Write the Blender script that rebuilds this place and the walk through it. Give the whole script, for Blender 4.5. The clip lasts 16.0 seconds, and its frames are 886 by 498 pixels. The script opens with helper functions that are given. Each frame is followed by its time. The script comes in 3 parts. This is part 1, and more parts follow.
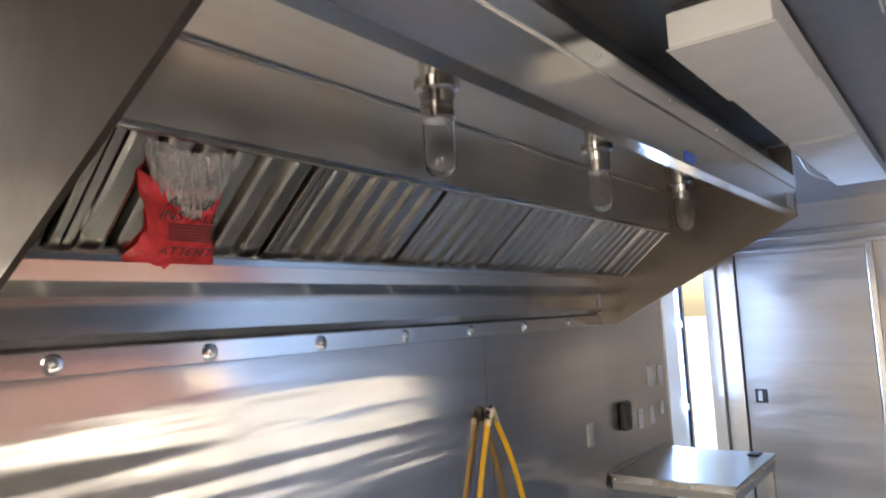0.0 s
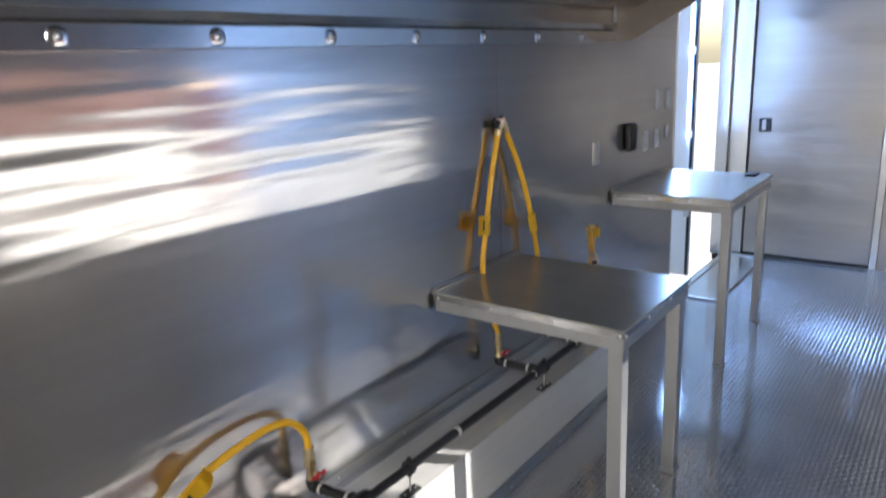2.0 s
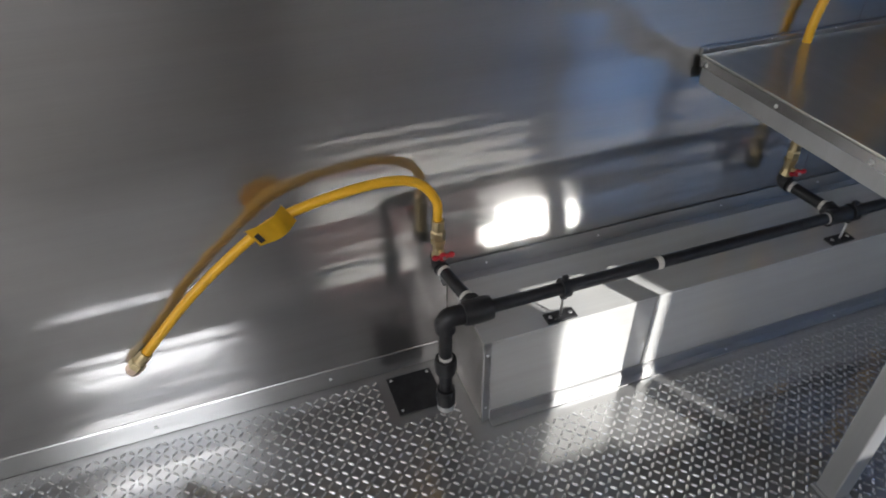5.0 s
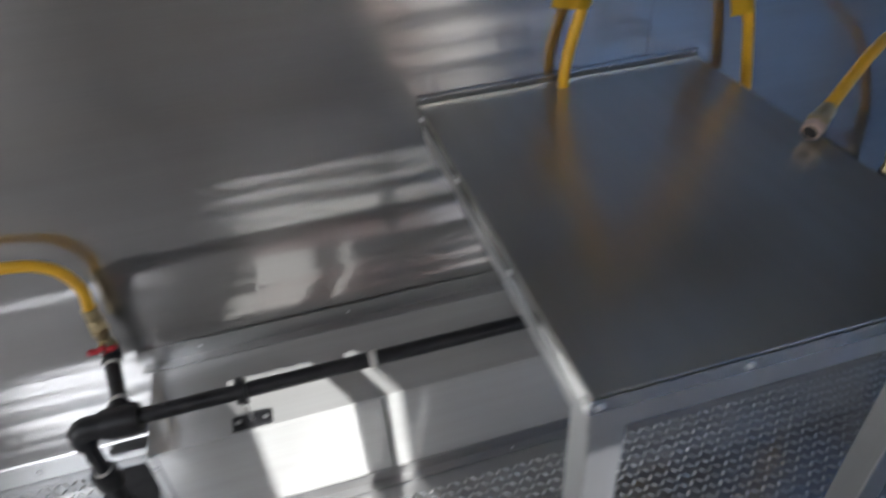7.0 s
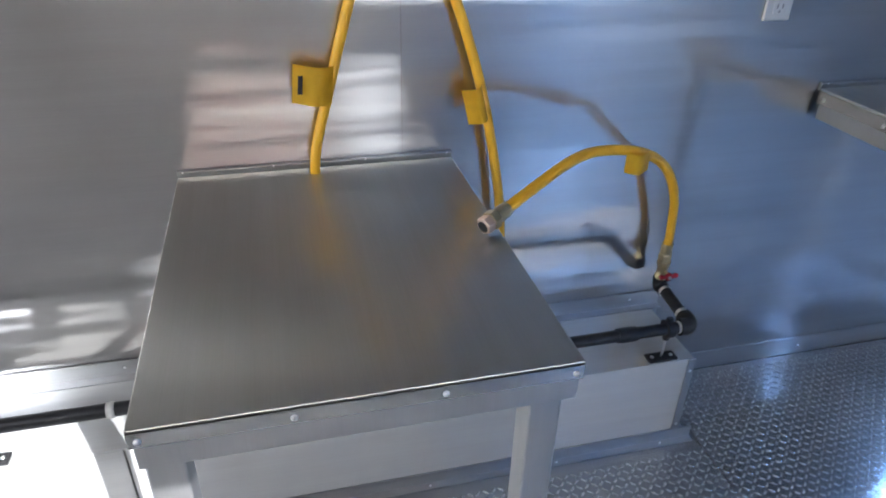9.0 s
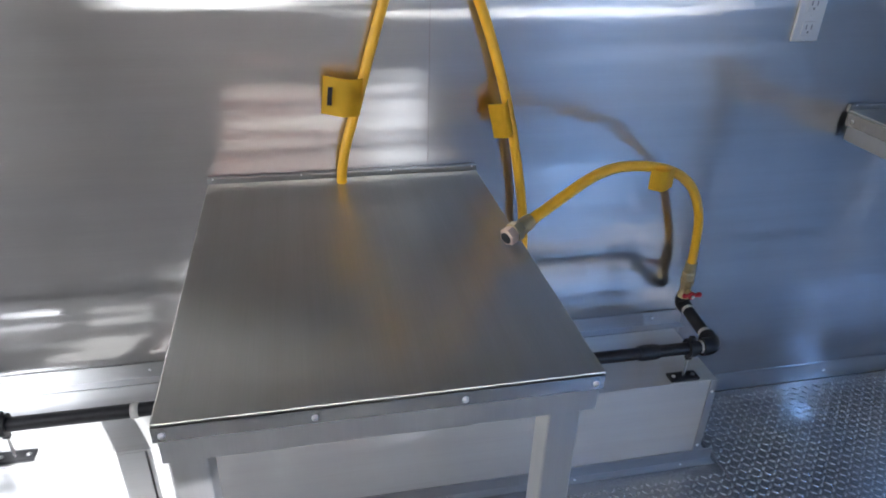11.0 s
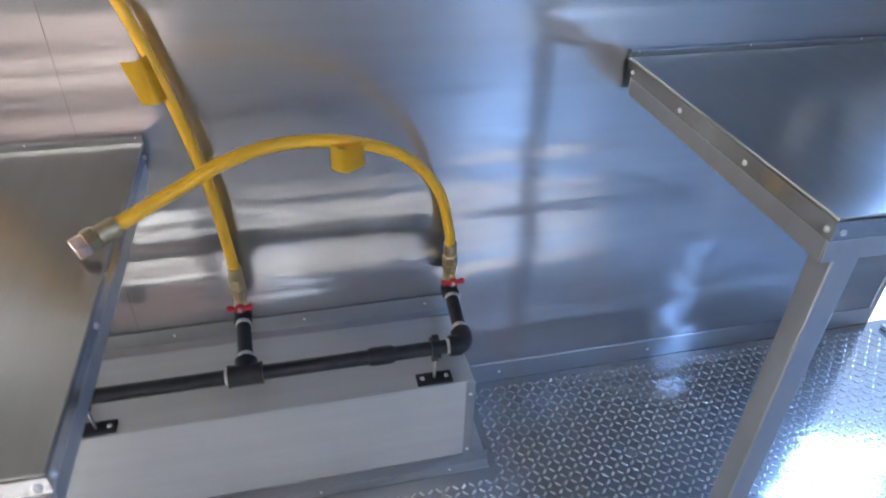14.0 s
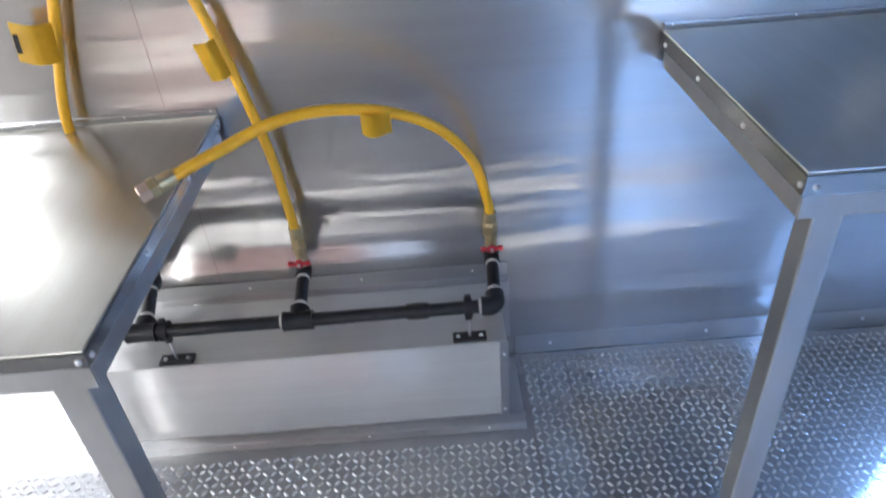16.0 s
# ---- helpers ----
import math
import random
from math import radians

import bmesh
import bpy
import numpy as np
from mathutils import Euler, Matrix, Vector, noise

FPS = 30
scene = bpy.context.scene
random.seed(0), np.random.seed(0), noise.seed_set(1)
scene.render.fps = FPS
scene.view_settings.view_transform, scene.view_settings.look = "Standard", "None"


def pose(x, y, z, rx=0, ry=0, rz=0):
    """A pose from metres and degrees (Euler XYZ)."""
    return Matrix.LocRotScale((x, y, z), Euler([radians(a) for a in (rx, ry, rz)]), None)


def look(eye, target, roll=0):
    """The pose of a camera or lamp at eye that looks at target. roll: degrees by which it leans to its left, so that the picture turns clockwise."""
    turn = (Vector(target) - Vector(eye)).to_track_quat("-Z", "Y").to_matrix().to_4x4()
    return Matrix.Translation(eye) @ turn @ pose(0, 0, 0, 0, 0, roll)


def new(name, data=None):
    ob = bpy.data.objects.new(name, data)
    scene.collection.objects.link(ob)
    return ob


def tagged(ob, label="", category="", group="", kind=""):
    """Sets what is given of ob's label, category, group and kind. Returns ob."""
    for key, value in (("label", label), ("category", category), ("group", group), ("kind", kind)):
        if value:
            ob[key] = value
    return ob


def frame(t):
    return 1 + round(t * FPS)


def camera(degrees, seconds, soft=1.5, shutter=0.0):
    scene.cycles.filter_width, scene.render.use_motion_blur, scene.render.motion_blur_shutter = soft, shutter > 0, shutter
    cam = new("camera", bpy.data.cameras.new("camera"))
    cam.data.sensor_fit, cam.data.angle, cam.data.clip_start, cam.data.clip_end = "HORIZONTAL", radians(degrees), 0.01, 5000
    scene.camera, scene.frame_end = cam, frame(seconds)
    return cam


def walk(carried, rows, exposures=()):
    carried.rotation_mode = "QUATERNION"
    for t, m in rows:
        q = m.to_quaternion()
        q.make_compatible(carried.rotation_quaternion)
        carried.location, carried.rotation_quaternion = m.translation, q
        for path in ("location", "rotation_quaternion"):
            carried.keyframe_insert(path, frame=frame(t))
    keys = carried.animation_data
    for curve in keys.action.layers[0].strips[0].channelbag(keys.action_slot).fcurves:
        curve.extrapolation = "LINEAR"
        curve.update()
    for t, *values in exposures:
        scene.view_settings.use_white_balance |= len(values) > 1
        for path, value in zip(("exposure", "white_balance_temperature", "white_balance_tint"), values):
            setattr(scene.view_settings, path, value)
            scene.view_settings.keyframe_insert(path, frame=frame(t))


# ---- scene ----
cam = camera(66.6, 16.0, soft=1.8, shutter=0.6)
PATH = [
    (0, (-1.835, -1.596, 1.781), (-0.257, -0.384, 1.983), -2.9),
    (0.5, (-1.824, -1.585, 1.75), (-0.241, -0.365, 1.829), -2.4),
    (1, (-1.824, -1.564, 1.713), (-0.244, -0.344, 1.58), -2.5),
    (1.5, (-1.846, -1.555, 1.661), (-0.292, -0.344, 1.319), -3.0),
    (2, (-1.861, -1.541, 1.625), (-0.349, -0.342, 1.101), -3.0),
    (2.5, (-1.835, -1.51, 1.59), (-0.401, -0.298, 0.9), -2.2),
    (3, (-1.74, -1.461, 1.534), (-0.425, -0.202, 0.708), -1.4),
    (3.5, (-1.647, -1.444, 1.442), (-0.491, -0.097, 0.521), 0.7),
    (6, (-0.704, -1.187, 1.426), (-0.365, 0.289, 0.119), -3.2),
    (6.5, (-0.499, -1.19, 1.411), (-0.142, 0.287, 0.111), -3.2),
    (7, (-0.26, -1.187, 1.394), (0.109, 0.34, 0.156), -3.9),
    (7.5, (-0.003, -1.213, 1.411), (0.356, 0.39, 0.271), -3.3),
    (8, (0.197, -1.327, 1.413), (0.472, 0.295, 0.276), -2.9),
    (8.5, (0.247, -1.385, 1.418), (0.58, 0.262, 0.335), -1.1),
    (9, (0.217, -1.434, 1.419), (0.651, 0.236, 0.406), 1.3),
    (9.5, (0.198, -1.456, 1.428), (0.66, 0.234, 0.464), 2.6),
    (12, (0.258, -1.45, 1.399), (0.594, 0.272, 0.438), 0.9),
    (12.5, (0.507, -1.444, 1.422), (0.846, 0.301, 0.505), 0.9),
    (13, (0.673, -1.382, 1.399), (1.074, 0.319, 0.427), -0.4),
    (13.5, (0.818, -1.271, 1.412), (1.25, 0.357, 0.334), 0.6),
    (14, (0.888, -1.267, 1.391), (1.272, 0.32, 0.237), 1.5),
    (14.5, (1.036, -1.372, 1.364), (1.201, 0.208, 0.148), -2.0),
    (15, (1.08, -1.437, 1.362), (1.163, 0.122, 0.112), -3.3),
    (15.5, (1.087, -1.449, 1.365), (1.127, 0.136, 0.144), -3.7),
    (16, (1.086, -1.432, 1.386), (1.076, 0.208, 0.242), -4.7),
]


def rows_of(path):
    return [(t, look(eye, target, roll)) for t, eye, target, roll in path]


walk(cam, rows_of(PATH), exposures=[(0.0, 1.5, 7700, 14), (1.5, 1.4, 6800, 12), (3.5, 1.35, 6250, 12), (6.0, 0.9, 6350, 10), (7.5, 1.15, 6000, 11), (9.0, 1.92, 5950, 11), (12.5, 1.72, 5950, 12), (14.5, 2.45, 6100, 12), (16.0, 2.45, 6100, 12)])

# ---- light ----
SUN_WAY = Vector((-0.50, 1.0, -0.613)).normalized()
world = bpy.data.worlds.new("sky")
scene.world = world
world.use_nodes = True
wn = world.node_tree
sky = wn.nodes.new("ShaderNodeTexSky")
sky.sky_type = "NISHITA"
sky.sun_disc = False
sky.sun_elevation = math.asin(-SUN_WAY.z)
sky.sun_rotation = math.atan2(-SUN_WAY.x, -SUN_WAY.y)
wn.links.new(sky.outputs["Color"], wn.nodes["Background"].inputs["Color"])
wn.nodes["Background"].inputs["Strength"].default_value = 0.11
sun = new("sun", bpy.data.lights.new("sun", "SUN"))
sun.data.energy, sun.data.angle, sun.data.color = 5.0, radians(0.53), (1.0, 0.97, 0.91)
sun.matrix_world = Matrix.Translation((4, -8, 6)) @ SUN_WAY.to_track_quat("-Z", "Y").to_matrix().to_4x4()


def area(name, m, sx, sy, watts, colour):
    lamp = new(name, bpy.data.lights.new(name, "AREA"))
    lamp.data.shape, lamp.data.size, lamp.data.size_y = "RECTANGLE", sx, sy
    lamp.data.energy, lamp.data.color = watts, colour
    lamp.matrix_world = m
    return lamp


# sky light in the side door; fill lamps in two added, unseen openings
area("door_sky_light", look((2.94, 0.24, 1.52), (2.25, -2, 1.52)), 0.8, 1.04, 36, (0.26, 0.49, 1.0))
area("left_fill_light", look((-3.0, -1.15, 1.05), (0, -0.9, 0.8)), 0.85, 1.8, 8, (1.0, 0.94, 0.85))
area("upper_left_fill_light", look((-1.9, -2.36, 2.11), (-1.5, 0, 2.0)), 0.95, 0.5, 8, (0.98, 0.97, 0.95))

# ---- materials ----


def material(name):
    m = bpy.data.materials.new(name)
    m.use_nodes = True
    return m, m.node_tree, m.node_tree.nodes["Principled BSDF"]


def noise_tex(nt, scale, detail=4.0, stretch=(1, 1, 1), rough=0.55):
    co = nt.nodes.new("ShaderNodeTexCoord")
    mp = nt.nodes.new("ShaderNodeMapping")
    mp.inputs["Scale"].default_value = stretch
    n = nt.nodes.new("ShaderNodeTexNoise")
    n.inputs["Scale"].default_value, n.inputs["Detail"].default_value = scale, detail
    n.inputs["Roughness"].default_value = rough
    nt.links.new(co.outputs["Object"], mp.inputs["Vector"])
    nt.links.new(mp.outputs["Vector"], n.inputs["Vector"])
    return n.outputs["Fac"]


def ramp(nt, fac, *stops):
    r = nt.nodes.new("ShaderNodeValToRGB")
    while len(r.color_ramp.elements) < len(stops):
        r.color_ramp.elements.new(0.5)
    for e, (pos, col) in zip(r.color_ramp.elements, stops):
        e.position, e.color = pos, (*col, 1)
    nt.links.new(fac, r.inputs["Fac"])
    return r.outputs["Color"]


def span(nt, fac, lo, hi):
    r = nt.nodes.new("ShaderNodeMapRange")
    r.inputs["From Min"].default_value, r.inputs["From Max"].default_value = 0.3, 0.7
    r.inputs["To Min"].default_value, r.inputs["To Max"].default_value = lo, hi
    nt.links.new(fac, r.inputs["Value"])
    return r.outputs["Result"]


def bumps(nt, p, *layers):
    """Layers of (height, distance in metres), one over the other."""
    last = None
    for h, dist in layers:
        b = nt.nodes.new("ShaderNodeBump")
        b.inputs["Strength"].default_value, b.inputs["Distance"].default_value = 1.0, dist
        nt.links.new(h, b.inputs["Height"])
        if last:
            nt.links.new(last, b.inputs["Normal"])
        last = b.outputs["Normal"]
    nt.links.new(last, p.inputs["Normal"])


def brushed(name, colour, rough, grain, aniso=0.5, wave=0.0, wave_scale=1.4, tangent=None, metal=1.0, coat=0.0, haze=0.0):
    """Sheet metal with a grain along one axis, smudges and, for thin sheets, waves."""
    m, nt, p = material(name)
    p.inputs["Metallic"].default_value = metal
    stretch = {"x": (2, 180, 180), "y": (180, 2, 180), "z": (180, 180, 2)}[grain]
    fine = noise_tex(nt, 3.0, 3, stretch)
    smudge = noise_tex(nt, 2.3, 5)
    spots = noise_tex(nt, 11.0, 4)
    c = colour
    mix = nt.nodes.new("ShaderNodeMix")
    mix.data_type = "RGBA"
    mix.blend_type = "MULTIPLY"
    mix.inputs["Factor"].default_value = 1.0
    nt.links.new(ramp(nt, smudge, (0.3, tuple(v * 0.9 for v in c)), (0.7, c)), mix.inputs["A"])
    nt.links.new(ramp(nt, fine, (0.3, (0.95,) * 3), (0.7, (1, 1, 1))), mix.inputs["B"])
    broad = noise_tex(nt, 1.0, 3, {"x": (0.5, 24, 24), "y": (24, 0.5, 24), "z": (24, 24, 0.5)}[grain])
    mix2 = nt.nodes.new("ShaderNodeMix")
    mix2.data_type, mix2.blend_type = "RGBA", "MULTIPLY"
    mix2.inputs["Factor"].default_value = 1.0
    nt.links.new(mix.outputs["Result"], mix2.inputs["A"])
    nt.links.new(ramp(nt, broad, (0.3, (0.94, 0.935, 0.925)), (0.7, (1, 1, 1))), mix2.inputs["B"])
    nt.links.new(mix2.outputs["Result"], p.inputs["Base Color"])
    add = nt.nodes.new("ShaderNodeMath")
    nt.links.new(span(nt, smudge, rough * 0.8, rough * 1.15), add.inputs[0])
    nt.links.new(span(nt, spots, -rough * 0.08, rough * 0.12), add.inputs[1])
    nt.links.new(add.outputs[0], p.inputs["Roughness"])
    p.inputs["Anisotropic"].default_value = aniso
    p.inputs["Coat Weight"].default_value, p.inputs["Coat Roughness"].default_value = coat, 0.13
    tv = nt.nodes.new("ShaderNodeCombineXYZ")
    for i, a in enumerate("XYZ"):
        tv.inputs[a].default_value = 1.0 if a.lower() == (tangent or grain) else 0.0
    nt.links.new(tv.outputs[0], p.inputs["Tangent"])
    layers = []
    if wave:
        layers.append((noise_tex(nt, wave_scale, 1.5, (0.22, 1, 2.0), 0.4), wave))
        layers.append((noise_tex(nt, wave_scale, 2.0, (0.35, 1, 4.5), 0.5), wave * 0.4))
    layers.append((broad, 0.0003))
    layers.append((fine, 0.00009))
    bumps(nt, p, *layers)
    if haze:
        # the brushing scatters a share of the light widely round the mirror image
        wide = nt.nodes.new("ShaderNodeBsdfAnisotropic")
        wide.inputs["Roughness"].default_value = 0.36
        wide.inputs["Anisotropy"].default_value = aniso
        nt.links.new(mix2.outputs["Result"], wide.inputs["Color"])
        nt.links.new(tv.outputs[0], wide.inputs["Tangent"])
        both = nt.nodes.new("ShaderNodeMixShader")
        both.inputs[0].default_value = haze
        nt.links.new(p.outputs[0], both.inputs[1])
        nt.links.new(wide.outputs[0], both.inputs[2])
        nt.links.new(both.outputs[0], nt.nodes["Material Output"].inputs["Surface"])
    return m


def plain(name, colour, rough=0.5, metal=0.0, vary=0.12, scale=14.0, bump=0.0004, coat=0.0):
    m, nt, p = material(name)
    p.inputs["Metallic"].default_value = metal
    n = noise_tex(nt, scale, 5)
    f = noise_tex(nt, scale * 9, 3)
    lo, hi = tuple(v * (1 - vary) for v in colour), tuple(min(1, v * (1 + vary)) for v in colour)
    nt.links.new(ramp(nt, n, (0.3, lo), (0.7, hi)), p.inputs["Base Color"])
    nt.links.new(span(nt, f, rough * 0.85, min(1, rough * 1.15)), p.inputs["Roughness"])
    p.inputs["Coat Weight"].default_value = coat
    if bump:
        bumps(nt, p, (f, bump))
    return m


def glass(name, colour=(1, 1, 1), rough=0.0):
    m, nt, p = material(name)
    p.inputs["Base Color"].default_value = (*colour, 1)
    p.inputs["Transmission Weight"].default_value = 1.0
    p.inputs["Roughness"].default_value = rough
    p.inputs["IOR"].default_value = 1.42
    return m


STEEL_WALL = brushed("steel_wall", (0.63, 0.62, 0.61), 0.11, "x", 0.45, wave=0.026, wave_scale=1.5, haze=0.3)
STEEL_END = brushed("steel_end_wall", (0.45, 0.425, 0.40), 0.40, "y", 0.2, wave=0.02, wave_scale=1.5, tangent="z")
STEEL_TOP = brushed("steel_tabletop", (0.66, 0.645, 0.60), 0.205, "y", 0.7, wave=0.003, wave_scale=3, metal=0.95, coat=0.4, haze=0.45)
STEEL_EDGE = brushed("steel_edge", (0.68, 0.68, 0.68), 0.14, "x", 0.0)
STEEL_LEG = brushed("steel_leg", (0.54, 0.55, 0.56), 0.41, "z", 0.3, metal=0.9)
STEEL_HOOD = brushed("steel_hood", (0.60, 0.58, 0.55), 0.16, "x", 0.5, wave=0.008)
STEEL_PLENUM = brushed("steel_plenum", (0.66, 0.65, 0.63), 0.41, "x", 0.5, wave=0.006)
STEEL_DARKENED = brushed("steel_darkened", (0.15, 0.13, 0.12), 0.41, "x", 0.0)
STEEL_FILTER = brushed("steel_filter", (0.62, 0.61, 0.58), 0.19, "z", 0.3)
ALU_BOX = brushed("aluminium_box", (0.80, 0.80, 0.78), 0.12, "x", 0.3, wave=0.006, wave_scale=2.5, metal=0.5, coat=0.5)
ALU_FLOOR = brushed("tread_plate", (0.56, 0.56, 0.56), 0.08, "x", 0.0, metal=0.82, haze=0.1)
ALU_LUG = brushed("tread_lug", (0.74, 0.74, 0.74), 0.22, "x", 0.0, metal=0.85)
ALU_TRIM = brushed("aluminium_trim", (0.72, 0.72, 0.72), 0.20, "x", 0.0, haze=0.35)
CEILING = brushed("ceiling_sheet", (0.36, 0.38, 0.42), 0.4, "x", 0.2, wave=0.004)
SCREW = plain("screw_head", (0.62, 0.62, 0.62), 0.3, 1.0)
BLACK_IRON = plain("black_iron_pipe", (0.022, 0.022, 0.024), 0.45, 0.3, 0.35, 30)
TAPE = plain("thread_tape", (0.62, 0.6, 0.55), 0.7, 0.0, 0.2, 60)
YELLOW = plain("yellow_hose_coat", (0.80, 0.43, 0.015), 0.38, 0.0, 0.08, 22, 0.0006)
YELLOW_TAG = plain("yellow_tag", (0.78, 0.50, 0.02), 0.45, 0.0, 0.08, 30)
INK_AND_BORE = plain("black_ink_and_bore", (0.02, 0.02, 0.02), 0.6)
BRASS = plain("brass_fitting", (0.52, 0.42, 0.24), 0.33, 0.9, 0.15, 40)
BRASS_PINK_SHEEN = plain("brass_pink_sheen", (0.66, 0.50, 0.40), 0.38, 0.7)
RED_HANDLE = plain("red_valve_handle", (0.42, 0.015, 0.025), 0.4)
BLACK_PLASTIC = plain("black_plastic", (0.015, 0.015, 0.016), 0.4)
WHITE_PLASTIC = plain("white_plastic_plate", (0.68, 0.67, 0.64), 0.4, 0.0, 0.04)
GREY_PLATE = plain("grey_metal_plate", (0.55, 0.55, 0.54), 0.4, 0.6, 0.06)
WHITE_PAINT = plain("white_paint", (0.64, 0.635, 0.62), 0.5, 0.0, 0.05, 6)
WHITE_DOOR = plain("white_door_skin", (0.82, 0.82, 0.84), 0.35, 0.0, 0.03, 5)
RUBBER_AND_GAP = plain("black_rubber_and_gap_shade", (0.02, 0.02, 0.022), 0.6)
RED_BAG = plain("red_plastic_bag", (0.85, 0.07, 0.085), 0.16, 0.0, 0.2, 16, 0.004, coat=0.6)
BLUE_LABEL = plain("blue_label", (0.02, 0.12, 0.62), 0.4)
CONCRETE = plain("pale_concrete", (0.52, 0.50, 0.46), 0.9, 0.0, 0.12, 1.3, 0.002)
RED_PAINT = plain("red_paint", (0.6, 0.06, 0.08), 0.5, 0.0, 0.1, 2.0)
CLEAR = glass("clear_glass")

# film of the added panes: lets the sun through as an even white glow
GLOW_PANE, fnt, fp = material("glow_pane")
ft = fnt.nodes.new("ShaderNodeBsdfTranslucent")
ft.inputs["Color"].default_value = (0.95, 0.95, 0.93, 1)
fg = fnt.nodes.new("ShaderNodeBsdfGlossy")
fg.inputs["Roughness"].default_value = 0.2
fm = fnt.nodes.new("ShaderNodeMixShader")
fm.inputs[0].default_value = 0.06
fnt.links.new(ft.outputs[0], fm.inputs[1])
fnt.links.new(fg.outputs[0], fm.inputs[2])
fnt.links.new(fm.outputs[0], fnt.nodes["Material Output"].inputs["Surface"])

# added thin red sheet: the sun glows through it to redden the wall's reflection
RED_GLOW, snt, sp = material("red_glow_pane")
sd = snt.nodes.new("ShaderNodeBsdfTranslucent")
sw = noise_tex(snt, 9.0, 3, (1, 1, 0.2))
snt.links.new(ramp(snt, sw, (0.3, (0.36, 0.26, 0.25)), (0.7, (0.46, 0.35, 0.34))), sd.inputs["Color"])
snt.links.new(sd.outputs[0], snt.nodes["Material Output"].inputs["Surface"])

# ---- mesh helpers ----


def part(name, bm, mat, parent=None, label=""):
    me = bpy.data.meshes.new(name)
    bm.to_mesh(me)
    bm.free()
    me.materials.append(mat)
    ob = new(name, me)
    if parent:
        ob.parent = parent
    if label:
        ob["label"] = label
    return ob


def thing(name, at, label, category, group="", kind=""):
    ob = new(name)
    ob.location = at
    ob.empty_display_size = 0.1
    return tagged(ob, label, category, group, kind)


def local(ob):
    """The shift from world places to places in a thing that stands at its own location."""
    return -Vector(ob.location)


def box(x0, x1, y0, y1, z0, z1, bevel=0.0, off=Vector(), bm=None, segments=2):
    bm = bm or bmesh.new()
    m = Matrix.Translation(Vector(((x0 + x1) / 2, (y0 + y1) / 2, (z0 + z1) / 2)) + off) @ Matrix.Diagonal((x1 - x0, y1 - y0, z1 - z0, 1))
    made = bmesh.ops.create_cube(bm, size=1, matrix=m)
    if bevel:
        es = list({e for v in made["verts"] for e in v.link_edges})
        bmesh.ops.bevel(bm, geom=es, offset=bevel, segments=segments, affect="EDGES", profile=0.5)
    return bm


def smooth(ob, degrees=40):
    me = ob.data
    for poly in me.polygons:
        poly.use_smooth = True
    me.set_sharp_from_angle(angle=radians(degrees))
    return ob


def tube(points, radius, sides=16, bm=None, caps=True):
    """A round bar along points; radius is one number or one a point."""
    bm = bm or bmesh.new()
    pts = [Vector(p) for p in points]
    radii = radius if isinstance(radius, (list, tuple)) else [radius] * len(pts)
    rings, side = [], None
    for i, p in enumerate(pts):
        way = (pts[min(i + 1, len(pts) - 1)] - pts[max(i - 1, 0)]).normalized()
        if side is None:
            side = way.orthogonal().normalized()
        side = (side - way * side.dot(way)).normalized()
        up = way.cross(side)
        rings.append([bm.verts.new(p + (side * math.cos(a) + up * math.sin(a)) * radii[i]) for a in [2 * math.pi * k / sides for k in range(sides)]])
    for a, b in zip(rings, rings[1:]):
        for k in range(sides):
            bm.faces.new((a[k], a[(k + 1) % sides], b[(k + 1) % sides], b[k]))
    if caps:
        bm.faces.new(rings[0][::-1])
        bm.faces.new(rings[-1])
    return bm


def lathe(profile, sides=28):
    """A closed (radius, z) profile turned round the z axis."""
    bm = bmesh.new()
    rings = [[bm.verts.new((r * math.cos(2 * math.pi * k / sides), r * math.sin(2 * math.pi * k / sides), z)) for k in range(sides)] for r, z in profile]
    for a, b in zip(rings, rings[1:] + rings[:1]):
        for k in range(sides):
            bm.faces.new((a[k], a[(k + 1) % sides], b[(k + 1) % sides], b[k]))
    bmesh.ops.recalc_face_normals(bm, faces=bm.faces)
    return bm


def spline(points, steps=8):
    """A smooth line through points."""
    p = [Vector(q) for q in points]
    p = [2 * p[0] - p[1]] + p + [2 * p[-1] - p[-2]]
    out = []
    for i in range(1, len(p) - 2):
        for k in range(steps):
            t = k / steps
            a, b, c, d = p[i - 1], p[i], p[i + 1], p[i + 2]
            out.append(0.5 * ((2 * b) + (c - a) * t + (2 * a - 5 * b + 4 * c - d) * t * t + (3 * b - a - 3 * c + d) * t ** 3))
    return out + [p[-2]]


def profile_bar(section, x0, x1, off=Vector(), bm=None):
    """A section of (y, z) corners drawn out from x0 to x1."""
    bm = bm or bmesh.new()
    a = [bm.verts.new(Vector((x0, y, z)) + off) for y, z in section]
    b = [bm.verts.new(Vector((x1, y, z)) + off) for y, z in section]
    n = len(section)
    for k in range(n):
        bm.faces.new((a[k], a[(k + 1) % n], b[(k + 1) % n], b[k]))
    bm.faces.new(a[::-1])
    bm.faces.new(b)
    bmesh.ops.recalc_face_normals(bm, faces=bm.faces)
    return bm


def screw_mesh(r=0.006, h=0.004):
    bm = bmesh.new()
    tube([(0, 0, 0), (0, 0, h * 0.5), (0, 0, h)], [r, r * 0.9, r * 0.4], 10, bm)
    me = bpy.data.meshes.new("screw")
    bm.to_mesh(me)
    bm.free()
    me.materials.append(SCREW)
    for poly in me.polygons:
        poly.use_smooth = True
    return me


SCREW_ME = screw_mesh()


def screw(parent, at, way=(0, -1, 0), size=1.0):
    ob = new("screw", SCREW_ME)
    ob.parent = parent
